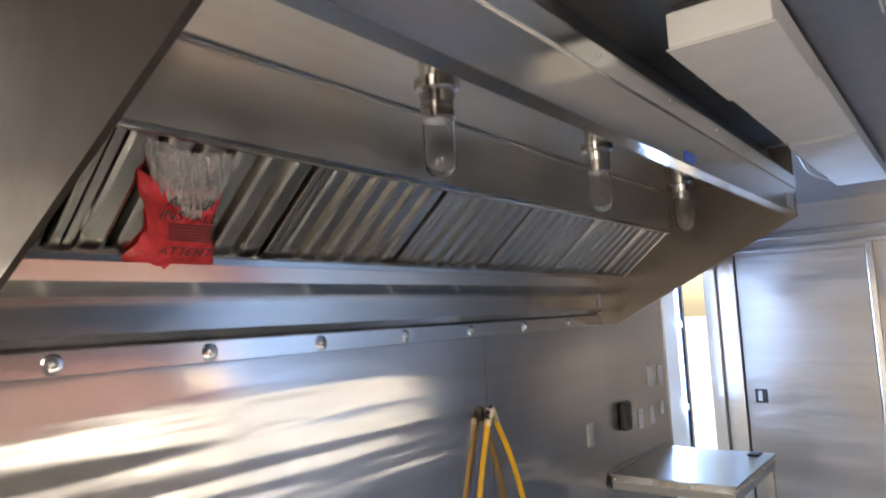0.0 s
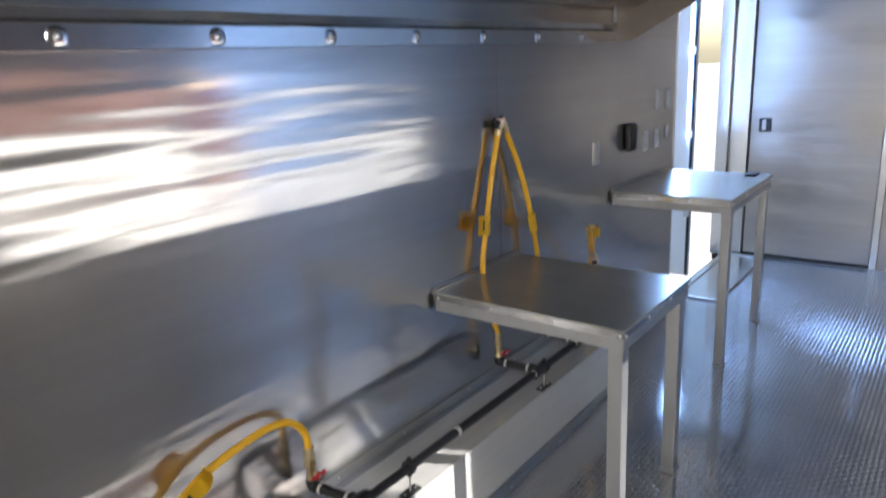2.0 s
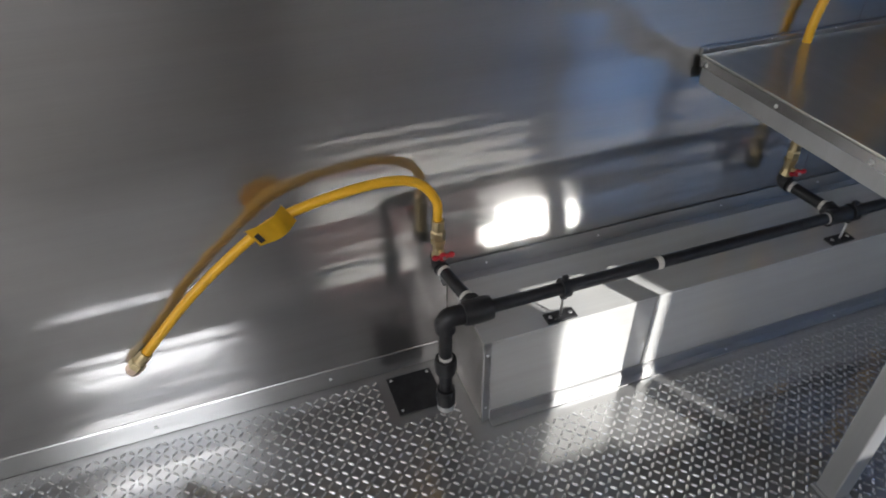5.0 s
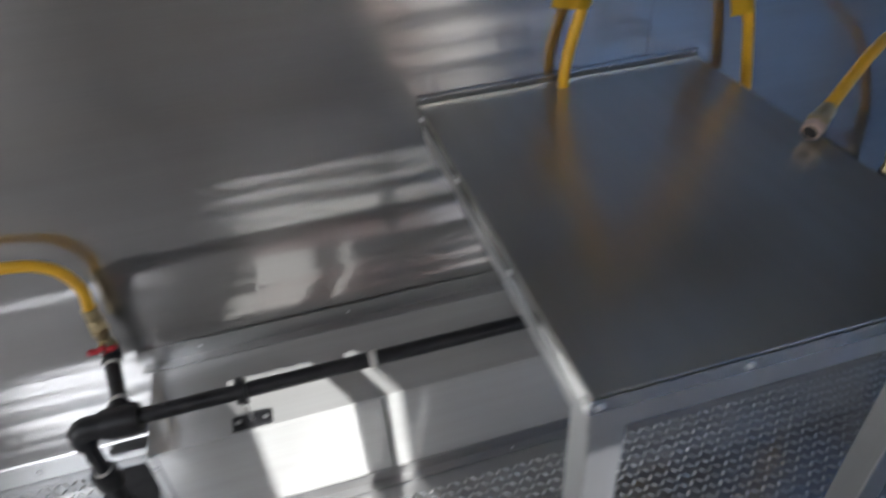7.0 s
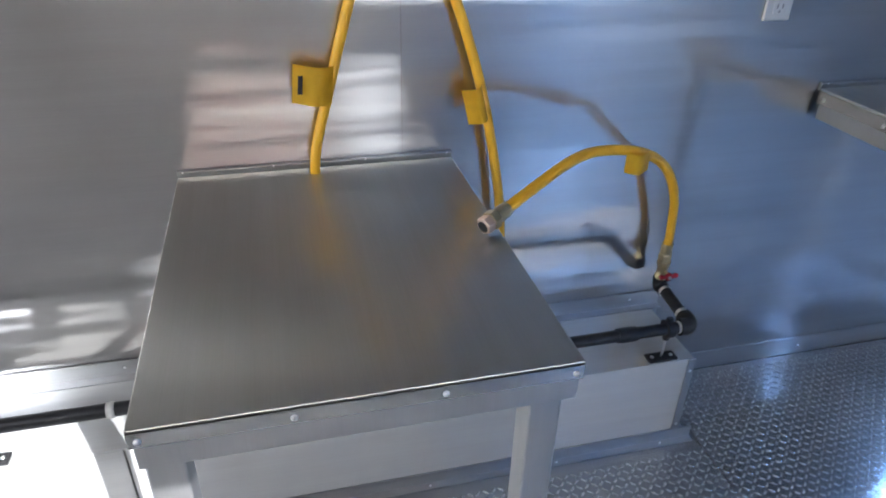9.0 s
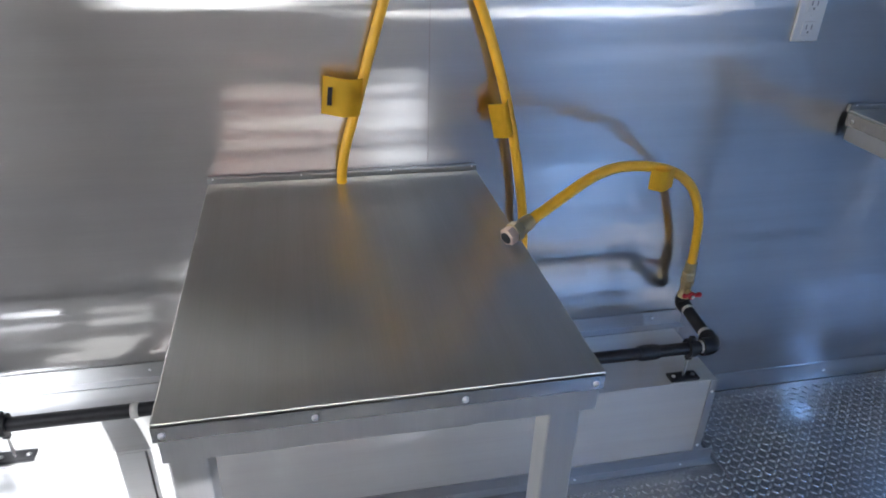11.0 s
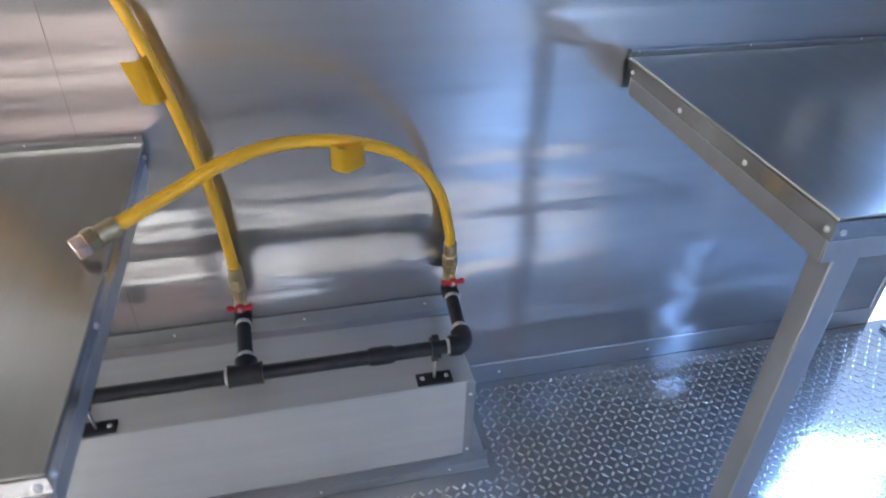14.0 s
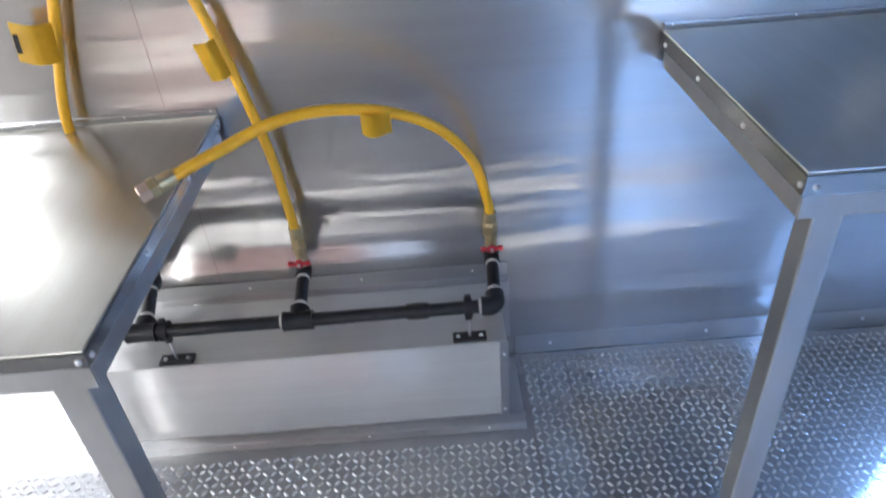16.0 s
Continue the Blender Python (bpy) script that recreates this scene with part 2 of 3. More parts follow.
    ob.matrix_basis = Matrix.Translation(Vector(at) - Vector(parent.location)) @ Vector(way).to_track_quat("Z", "Y").to_matrix().to_4x4() @ Matrix.Diagonal((size, size, size, 1))
    return ob


def setting(name, bm, mat, label, category):
    return tagged(part(name, bm, mat), label, category, kind="structure")


# ---- the shell of the kitchen trailer ----
X0, X1, YB, ZC = -2.9, 3.85, -2.3, 2.5
T = 0.07
DOOR0, DOOR1, DOORH = 2.56, 3.80, 2.08      # side door in the hood wall

floor = setting("floor", box(X0, X1, YB, 0, -0.06, 0), ALU_FLOOR, "bright aluminium diamond tread plate floor", "floor")
bm = box(X0, DOOR0, 0, T, -0.06, ZC)
box(DOOR1, X1, 0, T, -0.06, ZC, bm=bm)
box(DOOR0, DOOR1, 0, T, DOORH, ZC, bm=bm)
wall_hood = setting("wall_hood_side", bm, STEEL_WALL, "wavy brushed stainless sheet wall behind the cooking line", "wall")
bm = box(X1, X1 + T, YB, T, -0.06, ZC)
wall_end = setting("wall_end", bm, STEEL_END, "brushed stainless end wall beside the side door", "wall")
FILL0, FILL1 = -1.60, -0.70                     # opening added in the rear wall for the left fill lamp
bm = box(X0 - T, X0, YB, FILL0, -0.06, ZC)
box(X0 - T, X0, FILL1, T, -0.06, ZC, bm=bm)
box(X0 - T, X0, FILL0, FILL1, 2.05, ZC, bm=bm)
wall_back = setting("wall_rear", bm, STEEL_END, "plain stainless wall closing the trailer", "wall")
WX0, WX1, WZ0, WZ1 = -0.70, 2.80, 0.86, 2.00   # serving window in the opposite wall
SL0, SL1, SLZ = 0.575, 0.905, 1.12               # its open hatch
FW0, FW1, FWZ0, FWZ1 = -2.4, -1.4, 1.85, 2.38      # opening added in the same wall for the upper fill lamp
bm = box(X0, FW0, YB - T, YB, -0.06, ZC)
box(FW1, WX0, YB - T, YB, -0.06, ZC, bm=bm)
box(FW0, FW1, YB - T, YB, -0.06, FWZ0, bm=bm)
box(FW0, FW1, YB - T, YB, FWZ1, ZC, bm=bm)
box(WX1, X1, YB - T, YB, -0.06, ZC, bm=bm)
box(WX0, WX1, YB - T, YB, -0.06, WZ0, bm=bm)
box(WX0, WX1, YB - T, YB, WZ1, ZC, bm=bm)
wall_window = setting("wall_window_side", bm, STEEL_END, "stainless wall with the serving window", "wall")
ceiling = setting("ceiling", box(X0 - T, X1 + T, YB - T, T, ZC, ZC + 0.06), CEILING, "smooth grey metal ceiling sheet", "ceiling")

window = tagged(thing("window_1", (WX0, YB, WZ0), "wide serving window, its panes and panels added to shape the sunlight", "window"), kind="structure")
o = local(window)
bm = box(WX0, WX1, YB - 0.06, YB - 0.01, WZ0, WZ0 + 0.03, off=o)
box(WX0, WX1, YB - 0.06, YB - 0.01, WZ1 - 0.03, WZ1, off=o, bm=bm)
for x in (WX0, SL0 - 0.04, SL1, WX1 - 0.03):
    box(x, x + (0.03 if x in (WX0, WX1 - 0.03) else 0.04), YB - 0.06, YB - 0.01, WZ0 + 0.03, WZ1 - 0.03, off=o, bm=bm)
box(SL0, SL1, YB - 0.06, YB - 0.01, SLZ - 0.03, SLZ, off=o, bm=bm)
part("window_frame", bm, ALU_TRIM, window)
part("light_shaping_panel", box(SL0, SL1, YB - 0.045, YB - 0.025, WZ0 + 0.03, SLZ - 0.03, off=o), GLOW_PANE, window)
for a, b, c, d in ((WX0 + 0.03, SL0 - 0.04, WZ0 + 0.03, 1.19), (SL1 + 0.04, WX1 - 0.03, WZ0 + 0.03, 0.955), (SL1 + 0.04, WX1 - 0.03, 1.04, 1.14)):
    part("pane", box(a, b, YB - 0.04, YB - 0.034, c, d, off=o), GLOW_PANE, window)
part("light_shaping_panel", box(SL0, SL1, YB - 0.045, YB - 0.025, 1.66, WZ1 - 0.03, off=o), STEEL_END, window)
part("rail", box(WX0 + 0.03, SL0 - 0.04, YB - 0.05, YB - 0.02, 1.192, 1.30, off=o), STEEL_END, window)
part("pane", box(WX0 + 0.03, SL0 - 0.04, YB - 0.04, YB - 0.034, 1.302, 1.62, off=o), RED_GLOW, window, "translucent red sheet added for the red reflection in the wall")
part("light_shaping_panel", box(WX0 + 0.03, SL0 - 0.04, YB - 0.045, YB - 0.025, 1.622, WZ1 - 0.03, off=o), STEEL_END, window)
part("light_shaping_panel", box(SL1 + 0.04, WX1 - 0.03, YB - 0.045, YB - 0.025, 1.142, WZ1 - 0.03, off=o), STEEL_END, window)
part("light_shaping_panel", box(SL1 + 0.04, WX1 - 0.03, YB - 0.045, YB - 0.025, 0.957, 1.038, off=o), STEEL_END, window)

seam_f = tagged(part("trim", box(1.270, 1.2725, YB + 0.01, -0.02, 0.0, 0.0008), STEEL_DARKENED), "thin dark joint between two tread plates", "trim", kind="structure")
ground = setting("ground", box(-150, 150, -150, 150, -0.95, -0.8), CONCRETE, "pale sunlit concrete yard outside", "ground")
backdrop = setting("backdrop", box(-2.5, 8.5, -9.2, -9.0, -0.8, 1.15, 0.02), RED_PAINT, "plain red block outside, added for the red reflection in the wall", "backdrop")
chassis = setting("chassis", box(X0 + 0.1, X1 - 0.1, YB + 0.1, -0.05, -0.8, -0.062), STEEL_DARKENED, "dark closed underbody carrying the trailer floor", "underbody")

# ---- trim on the walls ----
for a, b in ((X0, -0.69), (1.262, DOOR0)):
    tr = tagged(part("baseboard", profile_bar([(-0.001, 0.002), (-0.006, 0.002), (-0.005, 0.066), (-0.003, 0.068), (-0.001, 0.068)], a, b), ALU_TRIM),
                "bright aluminium angle along the foot of the wall", "trim", kind="structure")
    for k in range(int((b - a) / 0.45) + 1):
        screw(tr, (a + 0.1 + 0.45 * k, -0.006, 0.034), size=0.8)
rail = tagged(part("trim", box(-2.2, 1.585, -0.022, -0.002, 1.694, 1.752, 0.003), STEEL_EDGE), "polished stainless strip bolted under the hood", "trim", kind="structure")
for x in (-1.60, -1.19, -0.805, -0.42, -0.03, 0.37, 0.78, 1.2):
    screw(rail, (x, -0.0244, 1.722), size=1.7)
    dish = tube([(x, -0.021, 1.722), (x, -0.0228, 1.722), (x, -0.0244, 1.722)], [0.026, 0.022, 0.009], 24)
    smooth(part("dimple", dish, STEEL_EDGE, rail, "dished spot round the bolt"), 60)
flash = tagged(part("trim", profile_bar([(-0.002, 1.752), (-0.010, 1.752), (-0.030, 1.782), (-0.030, 1.790), (-0.012, 1.790), (-0.012, 1.93), (-0.002, 1.93)], -2.2, 1.585), STEEL_HOOD),
               "folded stainless flashing between wall and hood", "trim", kind="structure")
seam = tagged(part("trim", box(0.4865, 0.4878, -0.0008, 0.0, 0.33, 1.69), STEEL_DARKENED), "thin dark joint between two wall sheets", "trim", kind="structure")

# ---- end wall: door leaf with latch, frame strips ----
door2 = tagged(thing("door_2", (X1, -0.16, 0.02), "brushed stainless door leaf closed in the end wall", "door"), kind="structure")
o = local(door2)
part("leaf", box(X1 - 0.016, X1 - 0.002, -1.05, -0.165, 0.03, 2.14, 0.003, o), STEEL_END, door2)
part("gasket", box(X1 - 0.01, X1 - 0.002, -0.164, -0.150, 0.0, 2.16, 0, o), RUBBER_AND_GAP, door2)
part("bottom_seal", box(X1 - 0.012, X1 - 0.002, -1.05, -0.165, 0.005, 0.028, 0, o), RUBBER_AND_GAP, door2)
bm = box(X1 - 0.022, X1 - 0.016, -0.313, -0.223, 1.005, 1.110, 0.004, o)
latch = part("latch", bm, BLACK_PLASTIC, door2, "black recessed paddle latch")
part("paddle", box(X1 - 0.032, X1 - 0.022, -0.277, -0.247, 1.020, 1.095, 0.004, o), GREY_PLATE, latch)
tagged(part("trim", box(X1 - 0.03, X1 - 0.002, -1.25, -0.02, 2.255, 2.30, 0.004), ALU_TRIM), "aluminium header strip over the end door", "trim", kind="structure")
tagged(part("trim", box(X1 - 0.026, X1 - 0.002, -1.25, -0.02, 2.17, 2.20, 0.004), ALU_TRIM), "aluminium strip over the end door", "trim", kind="structure")
tagged(part("trim", box(X1 - 0.02, X1 - 0.002, -1.10, -1.055, 0.0, 2.165, 0.004), ALU_TRIM), "aluminium frame strip beside the end door", "trim", kind="structure")
tagged(part("trim", box(X1 - 0.02, X1 - 0.002, -0.148, -0.004, 0.0, 2.165, 0.004), ALU_TRIM), "bright aluminium corner post by the side door", "trim", kind="structure")

# ---- side door: frame, opened leaf, step well trim ----
door1 = tagged(thing("door_1", (DOOR1, 0, 0), "white side door swung wide open to daylight", "door"), kind="structure")
o = local(door1)
part("jamb", box(DOOR1 - 0.03, DOOR1, -0.01, T + 0.01, 0.0, DOORH, 0.003, o), ALU_TRIM, door1)
part("jamb", box(DOOR0, DOOR0 + 0.02, -0.004, T + 0.01, 0.0, DOORH, 0.003, o), ALU_TRIM, door1)
part("head", box(DOOR0 + 0.02, DOOR1 - 0.03, -0.004, T + 0.01, DOORH - 0.03, DOORH, 0.003, o), ALU_TRIM, door1)
leaf = part("leaf", box(3.25, 3.29, 0.09, 0.98, -0.06, 2.0, 0.006, o), WHITE_DOOR, door1, "white insulated leaf with dark rubber edge")
part("gasket", box(3.236, 3.25, 0.092, 0.112, -0.05, 1.99, 0.003, o), RUBBER_AND_GAP, leaf)
bm = tube([Vector((3.25, 0.42, 0.52)) + o, Vector((3.24, 0.42, 0.52)) + o], 0.018, 14)
part("knob", bm, SCREW, leaf)
bm = tube([Vector((3.225, 0.10, 0.3)) + o, Vector((3.225, 0.10, 1.9)) + o], 0.007, 10)
part("lock_rod", bm, BLACK_IRON, leaf)
for z in (0.42, 1.02, 1.62):
    part("rod_guide", box(3.21, 3.25, 0.085, 0.13, z, z + 0.045, 0.004, o), GREY_PLATE, leaf)
well = tagged(thing("trim", (2.6, -0.2, 0), "aluminium frame round the step by the side door", "trim"), kind="structure")
o = local(well)
for x0, x1, y0, y1 in ((2.6, 3.8, -0.335, -0.30), (2.6, 3.8, -0.065, -0.03), (2.6, 2.635, -0.30, -0.065), (3.765, 3.8, -0.30, -0.065)):
    part("strip", box(x0, x1, y0, y1, 0.001, 0.016, 0.003, o), ALU_TRIM, well)
part("tread", box(2.635, 3.765, -0.30, -0.065, 0.001, 0.007, 0, o), ALU_TRIM, well)

# ---- canopy hood ----
HL, HR, HF = -1.44, 1.60, -1.02
hood = thing("range_hood", (HL, 0, 1.7), "long stainless exhaust hood hung over the cooking line", "range hood")
o = local(hood)


def end_panel(x0, x1):
    section = [(-0.024, 1.70), (-0.11, 1.70), (HF, 2.162), (HF, 2.497), (-0.024, 2.497)]
    return profile_bar(section, x0, x1, o)


part("end_panel", end_panel(HL, HL + 0.012), STEEL_DARKENED, hood, "sloping stainless end panel, dark reflection put into its colour")
part("end_panel", end_panel(HR - 0.012, HR), STEEL_DARKENED, hood, "sloping stainless end panel, dark reflection put into its colour")
A, B = HL + 0.013, HR - 0.013
trough = [(-0.024, 1.862), (-0.130, 1.862), (-0.205, 1.890), (-0.212, 1.930), (-0.203, 1.932), (-0.196, 1.900), (-0.13, 1.874), (-0.036, 1.874), (-0.036, 1.985), (-0.024, 1.985)]
part("grease_trough", profile_bar(trough, A, B, o), STEEL_HOOD, hood, "folded grease gutter under the filters")
part("filter_ledge", profile_bar([(-0.125, 1.925), (-0.19, 1.925), (-0.19, 1.948), (-0.183, 1.948), (-0.183, 1.932), (-0.125, 1.932)], A, B, o), STEEL_EDGE, hood)
part("plenum_face", profile_bar([(-0.425, 2.150), (-0.432, 2.150), (-0.432, 2.358), (-0.425, 2.358)], A, B, o), STEEL_PLENUM, hood)
part("plenum_bead", profile_bar([(-0.433, 2.349), (-0.438, 2.350), (-0.440, 2.357), (-0.433, 2.357)], A, B, o), ALU_TRIM, hood)
part("filter_rail", profile_bar([(-0.424, 2.158), (-0.437, 2.150), (-0.442, 2.153), (-0.436, 2.166), (-0.424, 2.166)], A, B, o), STEEL_EDGE, hood)
part("top_panel", profile_bar([(-0.425, 2.358), (HF + 0.014, 2.358), (HF + 0.014, 2.366), (-0.425, 2.366)], A, B, o), STEEL_HOOD, hood)
part("front_face", profile_bar([(HF, 2.170), (HF + 0.045, 2.170), (HF + 0.045, 2.177), (HF + 0.01, 2.177), (HF + 0.01, 2.29), (HF, 2.29)], A, B, o), STEEL_HOOD, hood, "satin stainless front band")
part("front_flange", profile_bar([(HF + 0.011, 2.290), (HF - 0.006, 2.290), (HF - 0.006, 2.345), (HF + 0.011, 2.345)], HL, HR, o), STEEL_EDGE, hood)
part("closure_panel", profile_bar([(HF + 0.006, 2.345), (HF + 0.0, 2.345), (HF + 0.10, 2.497), (HF + 0.106, 2.497)], A, B, o), STEEL_HOOD, hood)
for k in range(7):
    screw(hood, (-1.37 + 0.43 * k, HF - 0.006, 2.323))
part("label_plate", box(0.035, 0.115, HF - 0.003, HF - 0.0005, 2.178, 2.208, 0.001, o), BLUE_LABEL, hood, "small blue label")
part("bracket", box(1.38, 1.52, HF - 0.002, HF - 0.0005, 2.19, 2.25, 0.001, o), GREY_PLATE, hood)


def baffle_filter(x0, x1, first=False):
    f = thing("baffle_filter", (x0, -0.17, 1.95), "stainless baffle grease filter leaning in the hood", "filter", "filters in the hood")
    w = x1 - x0
    # local: u along x, v up the slope, n out of the filter
    vdir = Vector((0, -0.425 + 0.165, 2.166 - 1.945)).normalized()
    ndir = Vector((1, 0, 0)).cross(vdir).normalized()
    if ndir.z > 0:
        ndir = -ndir
    m = Matrix((Vector((1, 0, 0)), vdir, ndir)).transposed().to_4x4()
    length = 0.34
    def piece(name, u0, u1, v0, v1, n0, n1, mat, bev=0.003):
        bm = box(u0, u1, v0, v1, n0, n1, bev)
        bmesh.ops.transform(bm, matrix=m, verts=bm.verts)
        return part(name, bm, mat, f)
    piece("frame_side", 0.002, 0.022, 0, length, -0.006, 0.012, STEEL_FILTER)
    piece("frame_side", w - 0.022, w - 0.002, 0, length, -0.006, 0.012, STEEL_FILTER)
    piece("frame_end", 0.023, w - 0.023, 0, 0.02, -0.006, 0.010, STEEL_FILTER)
    piece("frame_end", 0.023, w - 0.023, length - 0.02, length, -0.006, 0.010, STEEL_FILTER)
    piece("rear_sheet", 0.023, w - 0.023, 0.02, length - 0.02, -0.030, -0.026, STEEL_DARKENED, 0)
    count = max(2, round((w - 0.05) / 0.078))
    step = (w - 0.046) / count
    for k in range(count):
        u = 0.023 + step * k
        bm = bmesh.new()
        sec = [(u + 0.004, -0.02), (u + 0.010, 0.004), (u + 0.020, 0.009), (u + step - 0.022, 0.009), (u + step - 0.012, 0.004), (u + step - 0.006, -0.02)]
        inner = [(a, b - 0.003) for a, b in reversed(sec)]
        ring = sec + inner
        v0 = [bm.verts.new((a, 0.021, b)) for a, b in ring]
        v1 = [bm.verts.new((a, length - 0.021, b)) for a, b in ring]
        n = len(ring)
        for i in range(n):
            bm.faces.new((v0[i], v0[(i + 1) % n], v1[(i + 1) % n], v1[i]))
        bmesh.ops.recalc_face_normals(bm, faces=bm.faces)
        bmesh.ops.transform(bm, matrix=m, verts=bm.verts)
        part("baffle", bm, STEEL_FILTER, f)
    return f


edges = [-1.425, -1.25, -0.745, -0.24, 0.265, 0.77, 1.275, 1.585]
for a, b in zip(edges, edges[1:]):
    baffle_filter(a, b)


def hood_lamp(x):
    z, y = 2.357, -0.60
    lamp = thing("hood_lamp", (x, y, z), "vapour-proof hood lamp with clear glass jar, unlit", "lamp", "lamps in the hood")
    prof = [(0.058, 0.0), (0.058, -0.012), (0.046, -0.020), (0.040, -0.045), (0.044, -0.048), (0.044, -0.058)]
    smooth(part("socket", tube([(0, 0, z) for r, z in prof], [r for r, z in prof], 24), STEEL_EDGE, lamp, "cast metal holder"), 30)
    smooth(part("collar", tube([(0, 0, -0.058), (0, 0, -0.064), (0, 0, -0.084), (0, 0, -0.088)], [0.040, 0.044, 0.044, 0.038], 24), STEEL_EDGE, lamp), 30)
    outer = [(0.038, -0.088), (0.041, -0.10), (0.041, -0.19), (0.037, -0.212), (0.025, -0.226), (0.008, -0.231)]
    inner = [(max(r - 0.004, 0.003), z + (0.004 if z < -0.2 else 0)) for r, z in outer]
    bm = lathe(outer + [(0.001, -0.2315), (0.001, -0.2275)] + inner[::-1])
    smooth(part("jar", bm, CLEAR, lamp, "clear glass jar"), 60)
    return lamp


for x in (-0.53, 0.40, 1.31):
    hood_lamp(x)

# ---- red warning bag tied over the first filter ----
bag = thing("plastic_bag", (-1.0, -0.30, 2.05), "crumpled red plastic warning bag hung on a filter", "bag")
vdir = Vector((0, -0.26, 0.221)).normalized()
ndir = Vector((0, -0.221, -0.26)).normalized()


def on_filter(u, v, n=0.0):
    """A place on the filters' slope: along the hood, up the slope, out of it."""
    return Vector((u, -0.165, 1.945)) + vdir * v + ndir * n


LEAN = 0.46


def bag_sheet(outline, n0, lift, cols=26, rows=30, pleat=0.0):
    """A crumpled sheet between two edges given as (v, left, right)."""
    bm = bmesh.new()
    grid = []
    vs = [q[0] for q in outline]
    for j in range(rows + 1):
        v = vs[0] + (vs[-1] - vs[0]) * j / rows
        l = float(np.interp(v, vs, [q[1] for q in outline]))
        r = float(np.interp(v, vs, [q[2] for q in outline]))
        line = []
        for i in range(cols + 1):
            s = i / cols
            u = l + (r - l) * s
            puff = math.sin(math.pi * s) ** 0.7 * lift
            crease = 0.010 * noise.noise(Vector((u * 22, v * 22, 3.1))) + 0.005 * noise.noise(Vector((u * 70, v * 55, 9))) + pleat * noise.noise(Vector((u * 140, v * 14, 5)))
            line.append(bm.verts.new(on_filter(u + 0.035 - LEAN * v, v, n0 + puff + crease) + local(bag)))
        grid.append(line)
    for j in range(rows):
        for i in range(cols):
            bm.faces.new((grid[j][i], grid[j][i + 1], grid[j + 1][i + 1], grid[j + 1][i]))
    bmesh.ops.solidify(bm, geom=bm.faces[:], thickness=0.0006)
    return bm


body = [(0.01, -1.16, -0.93), (0.05, -1.12, -0.93), (0.10, -1.09, -0.935), (0.16, -1.09, -0.93), (0.20, -1.105, -0.915), (0.245, -1.10, -0.91)]
smooth(part("bag_body", bag_sheet(body, 0.016, 0.03), RED_BAG, bag), 60)
neck = [(0.17, -1.03, -0.97), (0.21, -1.07, -0.925), (0.27, -1.085, -0.905), (0.335, -1.09, -0.895)]
m, nt, p = material("clear_crumpled_film")
p.inputs["Base Color"].default_value = (0.96, 0.95, 0.95, 1)
p.inputs["Transmission Weight"].default_value = 0.75
p.inputs["IOR"].default_value = 1.5
p.inputs["Roughness"].default_value = 0.10
p.inputs["Coat Weight"].default_value = 1.0
bumps(nt, p, (noise_tex(nt, 60, 3, (4, 1, 1)), 0.006))
FILM = m
smooth(part("bag_neck", bag_sheet(neck, 0.026, 0.030, 60, 24, 0.012), FILM, bag, "shiny crumpled clear film"), 60)


def lettering(text, u, v, size, n=0.052):
    cu = bpy.data.curves.new("text", "FONT")
    cu.body, cu.size, cu.extrude, cu.align_x = text, size, 0.0004, "CENTER"
    tmp = new("text", cu)
    dg = bpy.context.evaluated_depsgraph_get()
    me = bpy.data.meshes.new_from_object(tmp.evaluated_get(dg))
    bpy.data.objects.remove(tmp)
    me.materials.clear()
    me.materials.append(INK_AND_BORE)
    ob = new("print", me)
    ob.parent = bag
    rot = Matrix((Vector((1, 0, 0)), vdir, ndir)).transposed().to_4x4()
    ob.matrix_basis = Matrix.Translation(on_filter(u + 0.035 - LEAN * v, v, n) + local(bag)) @ rot
    return ob


lettering("AFTER", -1.005, 0.195, 0.038)
lettering("INSTALL", -1.01, 0.160, 0.036)
lettering("ATTENTI", -1.015, 0.062, 0.034)
for k in range(6):
    bm = box(-1.055, -0.955 + 0.006 * (k % 3), 0, 0.0035, 0.0, 0.0008)
    rot = Matrix((Vector((1, 0, 0)), vdir, ndir)).transposed().to_4x4()
    bmesh.ops.transform(bm, matrix=Matrix.Translation(on_filter(0.035 - LEAN * (0.105 + 0.0085 * k), 0.105 + 0.0085 * k, 0.052) + local(bag)) @ rot, verts=bm.verts)
    part("print", bm, INK_AND_BORE, bag)

# ---- white duct boxes under the ceiling ----
for k, (a, b) in enumerate(((-0.25, 0.295), (0.305, 1.14), (1.15, 1.88), (1.89, 2.5))):
    low = (2.396, 2.410, 2.405, 2.410)[k]
    unit = thing("ceiling_box", (a, -1.09, low), "white painted sheet-metal box fixed under the ceiling", "ceiling box", "white boxes under the ceiling")
    o = local(unit)
    part("body", box(a, b, -1.322, -1.09, low, ZC - 0.018, 0.004, o), WHITE_PAINT, unit)
    part("cover", box(a + 0.004, b - 0.004, -1.329, -1.083, low - 0.005, low - 0.0005, 0.002, o), WHITE_PAINT, unit)
    part("top_gap_shade", box(a + 0.01, b - 0.01, -1.29, -1.105, ZC - 0.0175, ZC - 0.001, 0, o), RUBBER_AND_GAP, unit)
    part("side_gap_shade", box(b + 0.0005, b + 0.0075, -1.30, -1.095, low - 0.001, ZC - 0.02, 0, o), RUBBER_AND_GAP, unit)
fx = thing("ceiling_light", (-0.02, -1.56, ZC), "flush ceiling lamp with clear ribbed cover, unlit", "ceiling light")
part("base", box(-0.16, 0.16, -0.06, 0.06, -0.02, -0.001, 0.004), WHITE_PAINT, fx)
